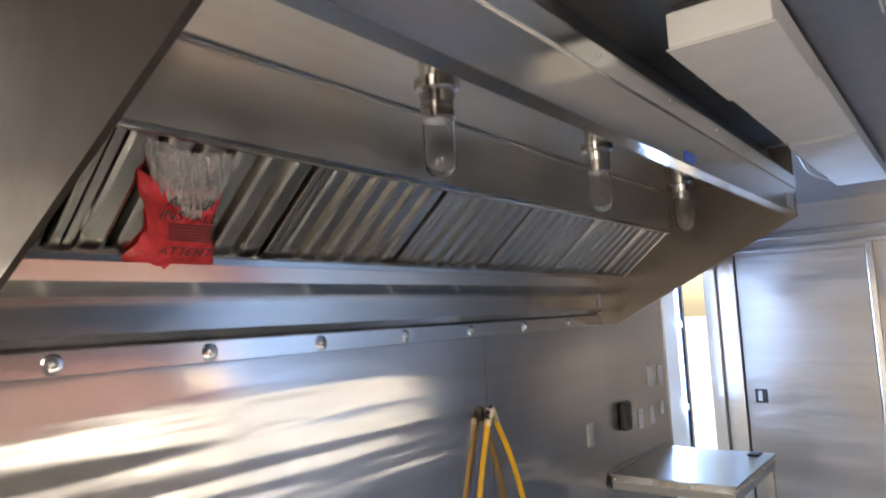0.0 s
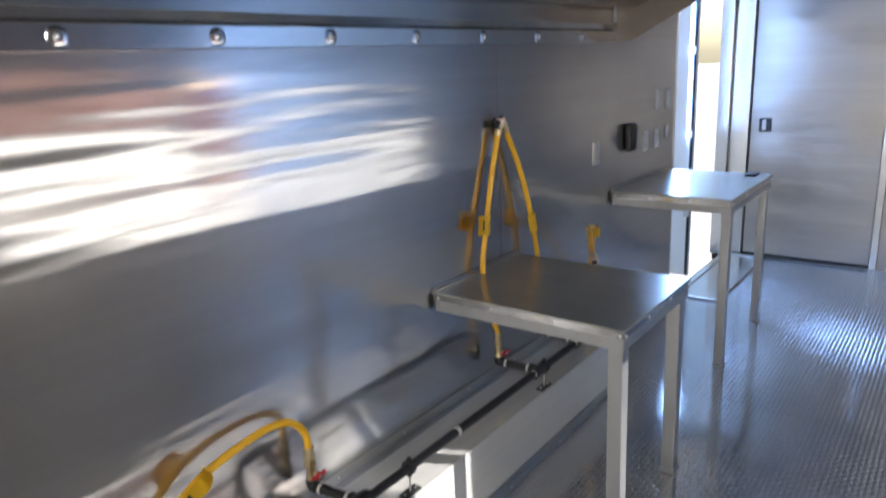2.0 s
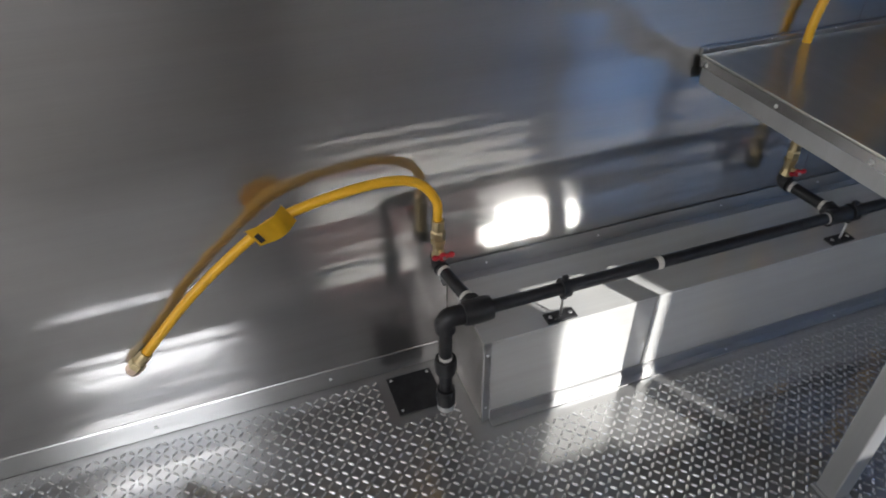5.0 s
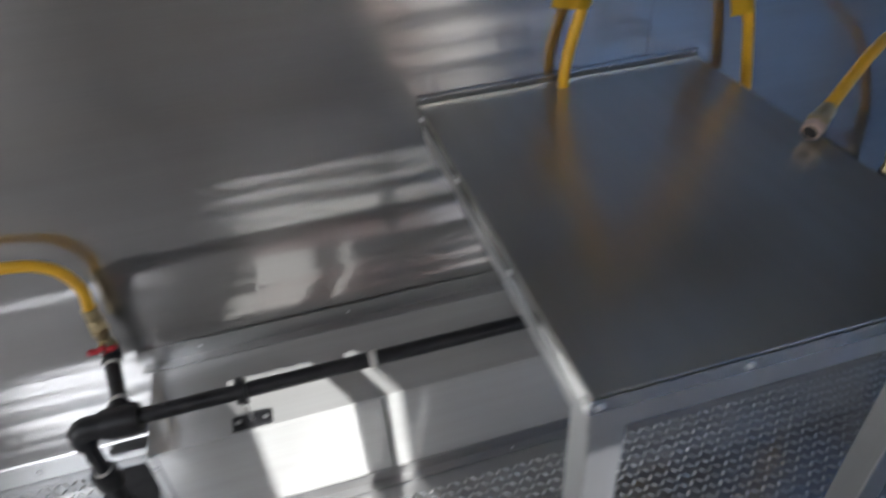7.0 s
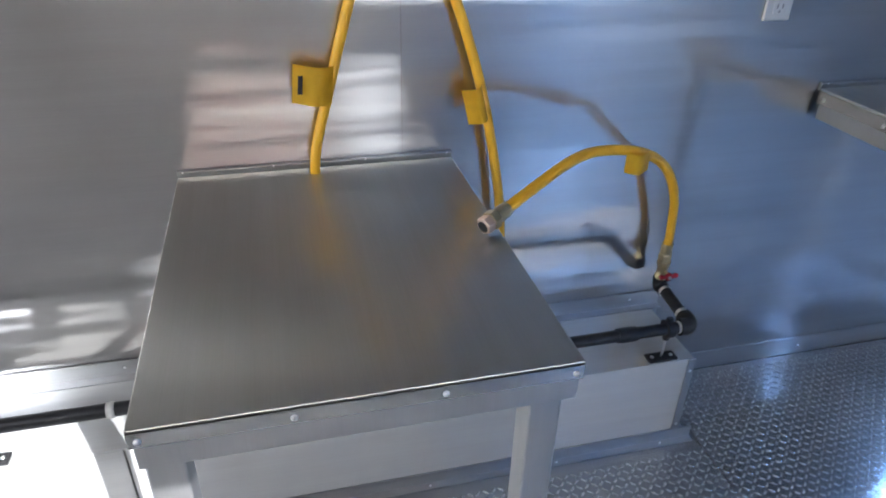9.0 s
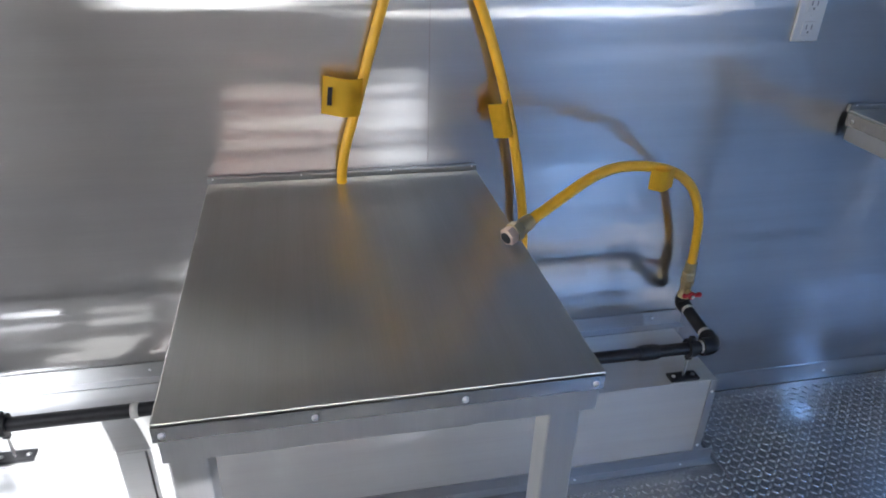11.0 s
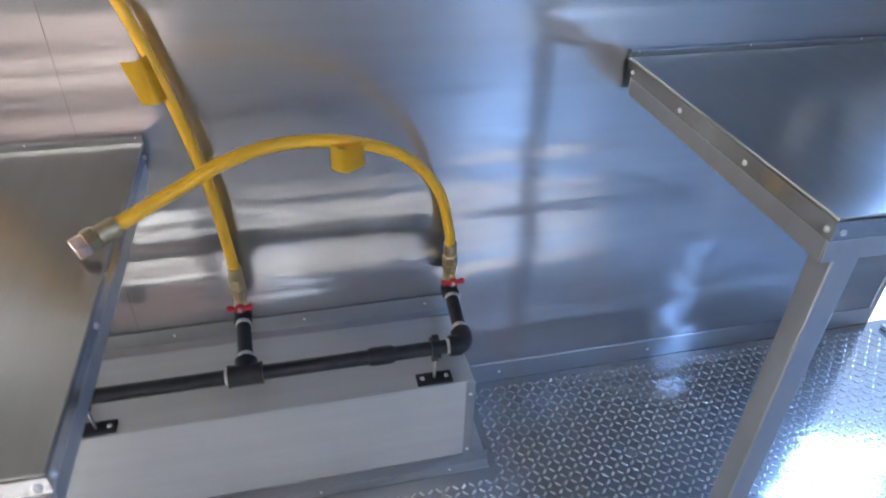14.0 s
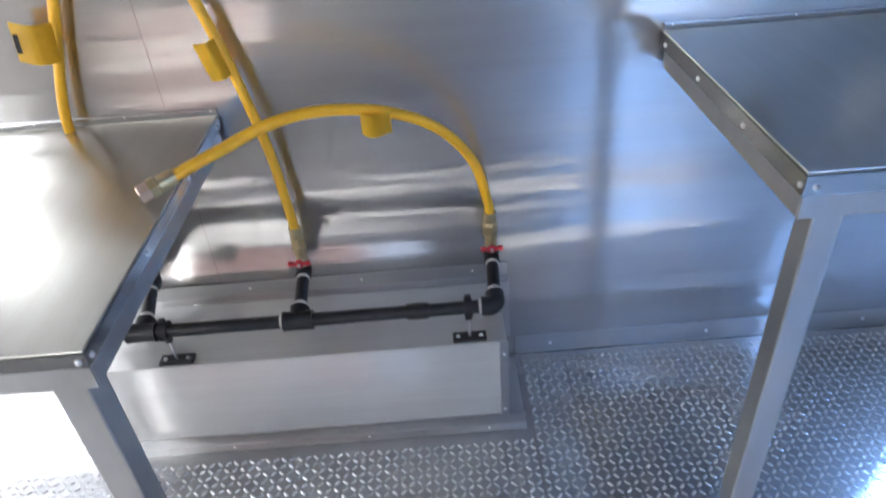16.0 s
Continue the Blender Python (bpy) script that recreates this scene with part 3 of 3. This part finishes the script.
part("cover", box(-0.15, 0.15, -0.05, 0.05, -0.055, -0.0205, 0.012), CLEAR, fx)
cab = thing("cable", (2.7, -1.15, 2.45), "grey loose cable looped under the ceiling", "cable")
smooth(part("lead", tube(spline([(0, 0, 0.04), (-0.25, 0.02, -0.03), (-0.6, 0.12, -0.02), (-0.85, 0.14, 0.045)], 8), 0.012, 10), GREY_PLATE, cab))

# ---- aluminium pipe ledge along the foot of the wall ----
BX0, BX1, BY, BZ = -0.66, 1.212, -0.257, 0.288
ledge = thing("pipe_ledge", (BX0, 0, 0), "low bright aluminium boxed ledge carrying the gas pipe", "ledge")
o = local(ledge)
part("top", box(BX0, BX1, BY, -0.003, BZ - 0.006, BZ, 0.001, o), ALU_BOX, ledge)
part("front_panel", box(BX0, -0.188, BY, BY + 0.006, 0.004, BZ - 0.007, 0.001, o), ALU_BOX, ledge)
part("front_panel", box(-0.184, BX1, BY + 0.001, BY + 0.007, 0.004, BZ - 0.007, 0.001, o), ALU_BOX, ledge)
part("end_panel", box(BX0, BX0 + 0.006, BY + 0.008, -0.003, 0.004, BZ - 0.007, 0.001, o), STEEL_END, ledge)
part("end_panel", box(BX1 - 0.006, BX1, BY + 0.008, -0.003, 0.004, BZ - 0.007, 0.001, o), STEEL_END, ledge)
part("corner_angle", box(BX0 - 0.003, BX0 + 0.016, BY - 0.004, BY - 0.0005, 0.004, BZ + 0.001, 0.001, o), ALU_TRIM, ledge)
part("corner_angle", box(BX1 - 0.018, BX1 + 0.003, BY - 0.004, BY - 0.0005, 0.004, BZ + 0.001, 0.001, o), ALU_TRIM, ledge)
part("back_strip", profile_bar([(-0.003, BZ + 0.0005), (-0.03, BZ + 0.0005), (-0.03, BZ + 0.0035), (-0.006, BZ + 0.0035), (-0.006, BZ + 0.047), (-0.003, BZ + 0.047)], BX0 - 0.02, BX1 + 0.03, o), ALU_TRIM, ledge)
part("foot_strip", profile_bar([(BY - 0.0005, 0.001), (BY - 0.024, 0.001), (BY - 0.024, 0.004), (BY - 0.004, 0.004), (BY - 0.004, 0.040), (BY - 0.0005, 0.040)], BX0 + 0.02, BX1 + 0.045, o), ALU_TRIM, ledge)
part("foot_strip", box(BX1 + 0.004, BX1 + 0.045, BY - 0.0004, -0.024, 0.001, 0.004, 0, o), ALU_TRIM, ledge)
part("side_strip", box(BX1 + 0.0005, BX1 + 0.004, -0.035, -0.005, 0.004, BZ, 0, o), ALU_TRIM, ledge)
part("side_strip", box(BX1 + 0.001, BX1 + 0.036, -0.0045, -0.001, 0.07, BZ - 0.001, 0.001, o), ALU_TRIM, ledge)
for x in (-0.55, -0.213, 0.2, 0.56, 0.856, 1.15):
    screw(ledge, (x, -0.006, BZ + 0.026), size=0.55)
for x in (-0.4, 0.1, 0.5, 0.85, 1.16):
    screw(ledge, (x, BY - 0.014, 0.004), (0, 0, 1), 0.5)
for x in (BX0 + 0.007, BX1 - 0.008):
    for z in (0.06, 0.25):
        screw(ledge, (x, BY - 0.004, z), size=0.7)

# ---- black iron gas pipe ----
PY, PZ, PR = -0.238, 0.385, 0.0155
pipe = thing("gas_pipe", (0, PY, BZ), "black iron gas pipe with tees and elbows along the ledge", "pipe")
o = local(pipe)


def pp(name, points, radius, mat=BLACK_IRON, label="", parent=None, sides=16):
    return smooth(part(name, tube([Vector(p) + o for p in points], radius, sides), mat, parent or pipe, label), 45)


def fitting_ring(at, way, r=0.0198, half=0.007):
    w = Vector(way).normalized() * half
    p = Vector(at)
    return [p - w, p - w * 0.6, p + w * 0.6, p + w], [r * 0.93, r, r, r * 0.93]


def tape(at, way):
    pts, _ = fitting_ring(at, way, half=0.0045)
    pp("thread_tape", pts, 0.0162, TAPE)


TEES = (-0.680, 0.372, 0.733)
END = 1.190
VX = (-0.704, 0.348, 0.727, 1.196)
VY = -0.062
VB = PZ + 0.036
run = [TEES[0] + 0.03, -0.19, TEES[1] - 0.03, TEES[1] + 0.03, TEES[2] - 0.03, TEES[2] + 0.03, 0.996, 1.022, END - 0.03]
for a, b in ((0, 1), (1, 2), (3, 4), (5, 6), (7, 8)):
    pp("pipe_length", [(run[a], PY, PZ), (run[b], PY, PZ)], PR)
    tape((run[b] - 0.006, PY, PZ), (1, 0, 0))
pts, rr = fitting_ring((1.009, PY, PZ), (1, 0, 0), 0.0198, 0.026)
pp("coupling", pts, rr)
pts, rr = fitting_ring((-0.19, PY, PZ), (1, 0, 0), 0.0175, 0.006)
pp("coupling", pts, rr, TAPE)
for x in TEES:
    bm = tube([Vector((x - 0.034, PY, PZ)) + o, Vector((x - 0.026, PY, PZ)) + o, Vector((x + 0.026, PY, PZ)) + o, Vector((x + 0.034, PY, PZ)) + o], [0.0235, 0.0222, 0.0222, 0.0235])
    tube([Vector((x, PY, PZ)) + o, Vector((x, PY + 0.028, PZ + 0.002)) + o, Vector((x, PY + 0.036, PZ + 0.003)) + o], [0.0215, 0.0225, 0.0235], 16, bm)
    smooth(part("tee", bm, BLACK_IRON, pipe), 45)
pp("elbow", spline([(END - 0.034, PY, PZ), (END - 0.012, PY, PZ), (END - 0.001, PY + 0.012, PZ + 0.001), (END, PY + 0.036, PZ + 0.003)], 5), 0.0225)
for i, x in enumerate(VX):
    tx = TEES[i] if i < 3 else END
    a, b = Vector((tx, PY + 0.036, PZ + 0.003)), Vector((x, VY - 0.022, PZ + 0.012))
    pp("nipple", [a, b], PR)
    tape(a.lerp(b, 0.1), b - a)
    tape(a.lerp(b, 0.9), b - a)
    pp("elbow", spline([b, (x, VY - 0.004, PZ + 0.013), (x, VY, PZ + 0.022), (x, VY, VB)], 5), 0.0198)
# riser down to the floor
RX, RY = -0.752, PY
pp("elbow", spline([(TEES[0] - 0.034, PY, PZ), (RX + 0.012, PY, PZ), (RX, PY, PZ - 0.012), (RX, PY, PZ - 0.036)], 5), 0.0235)
tape((TEES[0] - 0.037, PY, PZ), (1, 0, 0))
pp("riser", [(RX, RY, PZ - 0.03), (RX, RY, 0.088)], PR)
pts, rr = fitting_ring((RX, RY, 0.235), (0, 0, 1), 0.027, 0.022)
pp("coupling", pts, rr)
pts, rr = fitting_ring((RX, RY, 0.125), (0, 0, 1), 0.024, 0.026)
pp("coupling", pts, rr)
tape((RX, RY, 0.262), (0, 0, 1))
pts, rr = fitting_ring((RX, RY, 0.088), (0, 0, 1), 0.0215, 0.008)
pp("end_ring", pts, rr, GREY_PLATE, "pale threaded end ring")
pts, rr = fitting_ring((TEES[0] + 0.004, PY, PZ), (1, 0, 0), 0.0300, 0.034)
pp("reducer_tee", pts, rr, label="thick black reducing tee")
plate = thing("floor_plate", (-0.790, -0.100, 0.001), "black square steel plate screwed to the floor", "plate")
part("sheet", box(-0.064, 0.064, -0.066, 0.066, 0, 0.005, 0.0015), BLACK_IRON, plate)
for dx, dy in ((-0.052, -0.054), (0.052, -0.054), (-0.052, 0.054), (0.052, 0.054)):
    screw(plate, (-0.790 + dx, -0.100 + dy, 0.006), (0, 0, 1), 0.7)


def pipe_hanger(x, y=-0.236):
    h = thing("pipe_support", (x, y, BZ), "black two-hole foot and split ring carrying the pipe", "pipe support", "pipe supports")
    part("foot", box(-0.040, 0.040, -0.017, 0.017, 0.0, 0.007, 0.002), BLACK_IRON, h)
    for dx in (-0.027, 0.027):
        screw(h, (x + dx, y, BZ + 0.007), (0, 0, 1), 0.9)
    part("rod", tube([(0, 0, 0.007), (0, PY - y, PZ - BZ - 0.018)], 0.0032, 8), SCREW, h)
    bm = tube([(-0.009, PY - y, PZ - BZ), (0.009, PY - y, PZ - BZ)], 0.0245, 18)
    box(-0.007, 0.007, PY - y - 0.006, PY - y + 0.006, PZ - BZ + 0.022, PZ - BZ + 0.034, 0.001, bm=bm)
    box(-0.007, 0.007, PY - y - 0.006, PY - y + 0.006, PZ - BZ - 0.034, PZ - BZ - 0.022, 0.001, bm=bm)
    smooth(part("ring", bm, BLACK_IRON, h))
    return h


for x in (-0.452, 0.425, 1.125):
    pipe_hanger(x)

# ---- gas hoses with valves ----


def valve(i):
    x = VX[i]
    v = thing("gas_valve", (x, VY, VB), "small brass ball valve with red lever handle", "valve", "valves on the gas pipe")
    smooth(part("body", tube([(0, 0, -0.002), (0, 0, 0.006), (0, 0, 0.012), (0, 0, 0.036), (0, 0, 0.042), (0, 0, 0.052)], [0.018, 0.018, 0.0145, 0.0145, 0.018, 0.018], 8), BRASS, v), 30)
    smooth(part("stem", tube([(0, -0.016, 0.022), (0, -0.030, 0.022)], 0.008, 10), BRASS, v))
    bm = tube([(0, -0.029, 0.022), (0, -0.031, 0.022), (0, -0.037, 0.022), (0, -0.039, 0.022)], [0.009, 0.011, 0.011, 0.008], 14)
    for side in (-1, 1):
        wing = [Vector((side * 0.007, -0.034, 0.022)), Vector((side * 0.014, -0.034, 0.0225)), Vector((side * 0.022, -0.035, 0.024)), Vector((side * 0.027, -0.035, 0.0245))]
        tube(wing, [0.0050, 0.0055, 0.0075, 0.0045], 10, bm)
    smooth(part("handle", bm, RED_HANDLE, v, "red two-winged lever"), 60)
    smooth(part("handle_nut", tube([(0, -0.039, 0.022), (0, -0.043, 0.022)], 0.0045, 6), SCREW, v), 20)
    smooth(part("thread_tape", tube([(0, 0, -0.008), (0, 0, -0.002)], 0.019, 14), TAPE, v))
    return v


def tag_on(hose, at, wide, high, tilt, out, base, edge=True):
    """A printed label wrapped round the hose as a flag."""
    o = local(hose)
    bm = bmesh.new()
    n = 10
    rows = []
    for j in (0, 1):
        row = []
        for i in range(n + 1):
            s = i / n
            row.append(bm.verts.new((s * wide, -0.014 * math.sin(s * math.pi) - 0.006 * math.sin(s * 5), (j - 0.5) * high)))
        rows.append(row)
    for i in range(n):
        bm.faces.new((rows[0][i], rows[0][i + 1], rows[1][i + 1], rows[1][i]))
    bmesh.ops.solidify(bm, geom=bm.faces[:], thickness=0.0012)
    turn = Matrix.Rotation(tilt, 4, "Y") @ Matrix.Rotation(out, 4, "Z")
    bmesh.ops.transform(bm, matrix=Matrix.Translation(Vector(at) + o) @ turn, verts=bm.verts)
    flag = smooth(part("tag", bm, YELLOW_TAG, hose, "stiff yellow label flag"), 50)
    if not edge:
        return flag
    bm = box(min(wide * 0.78, wide * 0.9), max(wide * 0.78, wide * 0.9), -0.0006, 0.0006, -high * 0.22, high * 0.26)
    bmesh.ops.transform(bm, matrix=Matrix.Translation(Vector(at) + o) @ turn @ Matrix.Translation((0, -0.0115, 0)), verts=bm.verts)
    part("print", bm, INK_AND_BORE, flag)
    return flag


def hose(i, points, label, cap=True):
    x = VX[i]
    h = thing("gas_hose", (x, VY, VB + 0.052), label, "hose", "gas hoses on the wall")
    o = local(h)
    z0 = VB + 0.052
    smooth(part("swivel", tube([(0, 0, 0), (0, 0, 0.004), (0, 0, 0.022), (0, 0, 0.026)], [0.016, 0.018, 0.018, 0.0155], 6), BRASS, h, "brass swivel nut"), 20)
    smooth(part("ferrule", tube([(0, 0, 0.026), (0, 0, 0.03), (0, 0, 0.055)], [0.0142, 0.0150, 0.0150], 14), BRASS, h, "crimped brass sleeve"))
    line = spline([Vector((x, VY, z0 + 0.052))] + [Vector(p) for p in points], 10)
    smooth(part("hose_line", tube([p + o for p in line], 0.0112, 18), YELLOW, h, "yellow coated flexible hose"), 60)
    if cap:
        a, b = line[-2] + o, line[-1] + o
        way = (b - a).normalized()
        smooth(part("ferrule", tube([b - way * 0.004, b + way * 0.002, b + way * 0.026], [0.0142, 0.0152, 0.0152], 14), BRASS, h, "crimped brass sleeve"))
        smooth(part("swivel", tube([b + way * 0.026, b + way * 0.03, b + way * 0.044], [0.016, 0.0195, 0.0195], 6), BRASS, h, "brass swivel nut"), 20)
        smooth(part("nut", tube([b + way * 0.0445, b + way * 0.047, b + way * 0.062, b + way * 0.064], [0.0165, 0.0175, 0.0175, 0.0155], 6), BRASS_PINK_SHEEN, h, "brass hexagon nut, pinkish sheen put into its colour"), 20)
        part("bore", tube([b + way * 0.0642, b + way * 0.065], 0.0115, 14), INK_AND_BORE, h, "dark disc for the shade inside the open nut")
    return h


for i in range(4):
    valve(i)
hA = hose(0, [(-0.705, -0.052, 0.575), (-0.745, -0.042, 0.625), (-0.83, -0.044, 0.646), (-0.98, -0.046, 0.630), (-1.10, -0.044, 0.586), (-1.265, -0.030, 0.450), (-1.405, -0.020, 0.300)],
          "yellow coated gas hose drooping in an arch, end free")
tag_on(hA, (-1.035, -0.060, 0.628), -0.095, 0.052, radians(-29), radians(4), 0)
hB = hose(1, [(0.306, -0.050, 0.65), (0.285, -0.040, 0.82), (0.330, -0.034, 1.0), (0.386, -0.030, 1.19), (0.438, -0.030, 1.345)],
          "yellow coated gas hose tied up to a wall hook")
tag_on(hB, (0.334, -0.046, 1.0), -0.082, 0.080, radians(6), radians(6), 0)
hC = hose(2, [(0.722, -0.058, 0.58), (0.706, -0.054, 0.74), (0.654, -0.048, 0.98), (0.582, -0.040, 1.19), (0.494, -0.032, 1.355)],
          "yellow coated gas hose tied up to a wall hook")
tag_on(hC, (0.662, -0.058, 0.95), -0.046, 0.08, radians(-14), radians(10), 0, False)
hD = hose(3, [(1.190, -0.07, 0.57), (1.158, -0.10, 0.69), (1.085, -0.145, 0.795), (0.985, -0.19, 0.858), (0.87, -0.22, 0.882), (0.78, -0.27, 0.885), (0.69, -0.32, 0.862), (0.615, -0.365, 0.842)],
          "yellow coated gas hose arching out, end free over the table")
tag_on(hD, (0.94, -0.212, 0.846), 0.058, 0.046, radians(0), radians(-4), 0, False)
hook = thing("wall_hook", (0.465, -0.002, 1.39), "small dark metal hook holding two hose ends", "hook")
o = local(hook)
part("back_plate", box(0.445, 0.465, -0.006, -0.002, 1.375, 1.41, 0.002, o), BLACK_IRON, hook)
smooth(part("clamp", tube([Vector((0.436, -0.030, 1.368)) + o, Vector((0.444, -0.030, 1.394)) + o, Vector((0.470, -0.030, 1.394)) + o, Vector((0.480, -0.030, 1.37)) + o], 0.0135, 12), BLACK_IRON, hook))
smooth(part("stem", tube([Vector((0.457, -0.005, 1.395)) + o, Vector((0.457, -0.03, 1.395)) + o], 0.006, 8), SCREW, hook))

# ---- stainless stands ----


def stand(x0, x1, yf, z, label, deep=0.072, rim=0.024, g=0.05, inset=0.009, inset_far=0.024):
    t = thing("work_table", (x0, yf, 0), label, "table", "stainless stands on the cooking line")
    o = local(t)
    part("tabletop", box(x0, x1, yf, -0.012, z - 0.006, z, 0.002, o), STEEL_TOP, t, "flat brushed sheet top")
    e = z - 0.0065
    part("rim", box(x0, x0 + 0.002, yf + 0.003, -0.012, e - rim, e, 0, o), STEEL_EDGE, t)
    part("rim", box(x1 - 0.002, x1, yf + 0.003, -0.012, e - rim, e, 0, o), STEEL_EDGE, t)
    part("rim", box(x0, x1, yf, yf + 0.002, e - rim, e, 0, o), STEEL_EDGE, t, "bright folded front rim")
    part("upstand", profile_bar([(-0.0115, z - 0.006), (-0.002, z - 0.006), (-0.002, z + 0.014), (-0.0145, z + 0.014), (-0.0145, z + 0.010), (-0.0115, z + 0.0005)], x0, x1, o), ALU_TRIM, t, "narrow bright rear upstand")
    a = z - 0.012
    lo = z - deep
    part("apron", box(x0 + 0.004, x1 - 0.004, yf + 0.004, yf + 0.008, lo, a, 0.001, o), STEEL_LEG, t)
    part("apron", box(x0 + 0.004, x1 - 0.004, -0.022, -0.018, lo, a, 0.001, o), STEEL_LEG, t)
    part("apron", box(x0 + 0.004, x0 + 0.008, yf + 0.009, -0.023, lo, a, 0.001, o), STEEL_LEG, t)
    part("apron", box(x1 - 0.008, x1 - 0.004, yf + 0.009, -0.023, lo, a, 0.001, o), STEEL_LEG, t)
    for lx, ly in ((x0 + inset, yf + 0.009), (x1 - inset_far - g, yf + 0.009)):
        leg = part("leg", box(lx, lx + g, ly, ly + g, 0.012, a, 0.003, o), STEEL_LEG, t)
        part("foot", box(lx - 0.006, lx + g + 0.006, ly - 0.006, ly + g + 0.006, 0.002, 0.012, 0.002, o), STEEL_LEG, leg)
    n = 4
    for k in range(n):
        u = (k + 0.06 if k == 0 else k - 0.06 if k == n - 1 else k) / (n - 1)
        screw(t, (x0 + (x1 - x0) * u, yf, z - 0.006 - rim * 0.6), size=0.85)
        screw(t, (x0 + (x1 - x0) * u, -0.0145, z + 0.0115), size=0.35)
        screw(t, (x0, yf + (-0.02 - yf) * u, z - 0.006 - rim * 0.6), (-1, 0, 0), 0.85)
        screw(t, (x1, yf + (-0.02 - yf) * u, z - 0.006 - rim * 0.6), (1, 0, 0), 0.85)
    return t


T1 = stand(-0.006, 0.602, -0.768, 0.806, "square brushed stainless stand with screwed rim")
T2 = stand(1.583, 2.415, -0.645, 0.915, "taller stainless stand by the side door", 0.078, 0.032, 0.045, 0.030)
clip = thing("latch_plate", (2.345, -0.55, 0.915), "small dark metal plate lying on the taller stand", "plate")
part("sheet", box(-0.05, 0.05, -0.03, 0.03, 0.0, 0.010, 0.003), BLACK_IRON, clip)

# ---- plates on the wall ----
GREY_DARK = plain("grey_slot", (0.16, 0.16, 0.16), 0.5)


def wall_plate(name, x, z, w, h, mat, label, category, holes=()):
    p = thing(name, (x, -0.001, z), label, category, "plates on the wall")
    part("cover", box(-w / 2, w / 2, -0.007, 0, -h / 2, h / 2, 0.003), mat, p)
    for dx, dz, sx, sz, m in holes:
        part("insert", box(dx - sx / 2, dx + sx / 2, -0.0105, -0.0072, dz - sz / 2, dz + sz / 2, 0.002), m, p)
    screw(p, (x, -0.008, z + h * (0.42 if holes and name != "outlet" else 0.0)), size=0.5)
    return p


def outlet(x, z, mat=WHITE_PLASTIC):
    p = wall_plate("outlet", x, z, 0.072, 0.116, mat, "white double wall socket with slotted faces", "outlet",
                   ((0, 0.027, 0.034, 0.032, mat), (0, -0.027, 0.034, 0.032, mat)))
    for dz in (0.027, -0.027):
        for dx in (-0.007, 0.007):
            part("slot", box(dx - 0.0015, dx + 0.0015, -0.0112, -0.0106, dz - 0.002, dz + 0.009), GREY_DARK, p)
        part("slot", box(-0.0025, 0.0025, -0.0112, -0.0106, dz - 0.011, dz - 0.006), GREY_DARK, p)
    return p


outlet(1.397, 1.146, GREY_PLATE)
outlet(2.07, 1.132)
wall_plate("switch", 2.245, 1.130, 0.072, 0.116, WHITE_PLASTIC, "white wall switch beside the black box", "switch", ((0, 0, 0.034, 0.066, WHITE_PLASTIC),))
wall_plate("switch", 2.255, 1.360, 0.074, 0.118, WHITE_PLASTIC, "white wall switch above the sockets", "switch", ((0, 0, 0.034, 0.066, WHITE_PLASTIC),))
wall_plate("switch", 2.43, 1.355, 0.074, 0.118, WHITE_PLASTIC, "white wall switch near the side door", "switch", ((0, 0, 0.034, 0.066, WHITE_PLASTIC),))
wall_plate("switch", 2.42, 1.150, 0.05, 0.08, WHITE_PLASTIC, "small white wall switch near the side door", "switch", ((0, 0, 0.02, 0.04, WHITE_PLASTIC),))
bb = thing("control_box", (1.812, -0.001, 1.183), "black plastic control box fixed to the wall", "control box")
part("housing", box(-0.045, 0.045, -0.040, 0, -0.078, 0.078, 0.012, segments=3), BLACK_PLASTIC, bb)
part("lid", box(-0.038, 0.038, -0.044, -0.0405, -0.07, 0.07, 0.002), BLACK_PLASTIC, bb)

# ---- raised lugs of the tread plate ----
P = 0.0203
L, W, H = 0.0100, 0.0033, 0.0017
SHAPE = [(-L, 0, 0), (-L * 0.55, -W, 0), (L * 0.55, -W, 0), (L, 0, 0), (L * 0.55, W, 0), (-L * 0.55, W, 0), (-L * 0.45, -W * 0.35, H), (L * 0.45, -W * 0.35, H), (L * 0.45, W * 0.35, H), (-L * 0.45, W * 0.35, H)]
FACES = [(0, 1, 6), (1, 2, 7, 6), (2, 3, 7), (3, 8, 7), (3, 4, 8), (4, 5, 9, 8), (5, 0, 9), (0, 6, 9), (6, 7, 8, 9)]
verts, faces = [], []
near = []
for i in range(int((X1 + 2.4) / P)):
    for j in range(int((0.0 - YB) / P)):
        x, y = -2.4 + P * (i + 0.5), YB + P * (j + 0.5)
        if BX0 - 0.03 < x < BX1 + 0.06 and y > BY - 0.055:
            continue
        if y > -0.035 or (2.58 < x < 3.82 and y > -0.35) or (-0.87 < x < -0.71 and -0.18 < y):
            continue
        a = radians(45 if (i + j) % 2 else 135)
        if 1.28 < x < 1.80 and -0.52 < y < -0.05 and len(near) < 300:
            near.append((x, y, a))
            continue
        c, s = math.cos(a), math.sin(a)
        base = len(verts)
        verts += [(x + px * c - py * s, y + px * s + py * c, 0.0002 + pz) for px, py, pz in SHAPE]
        faces += [tuple(base + k for k in f) for f in FACES]
me = bpy.data.meshes.new("lugs")
me.from_pydata(verts, [], faces)
me.materials.append(ALU_LUG)
lugs = new("tread_lugs", me)
lugs.parent = floor
tagged(lugs, "rows of raised lugs on the tread plate", kind="stuff")
me = bpy.data.meshes.new("lug")
me.from_pydata(SHAPE, [], FACES)
me.materials.append(ALU_LUG)
for x, y, a in near:
    lug = new("lug", me)
    lug.parent = floor
    lug.location, lug.rotation_euler = (x, y, 0.0002), (0, 0, a)
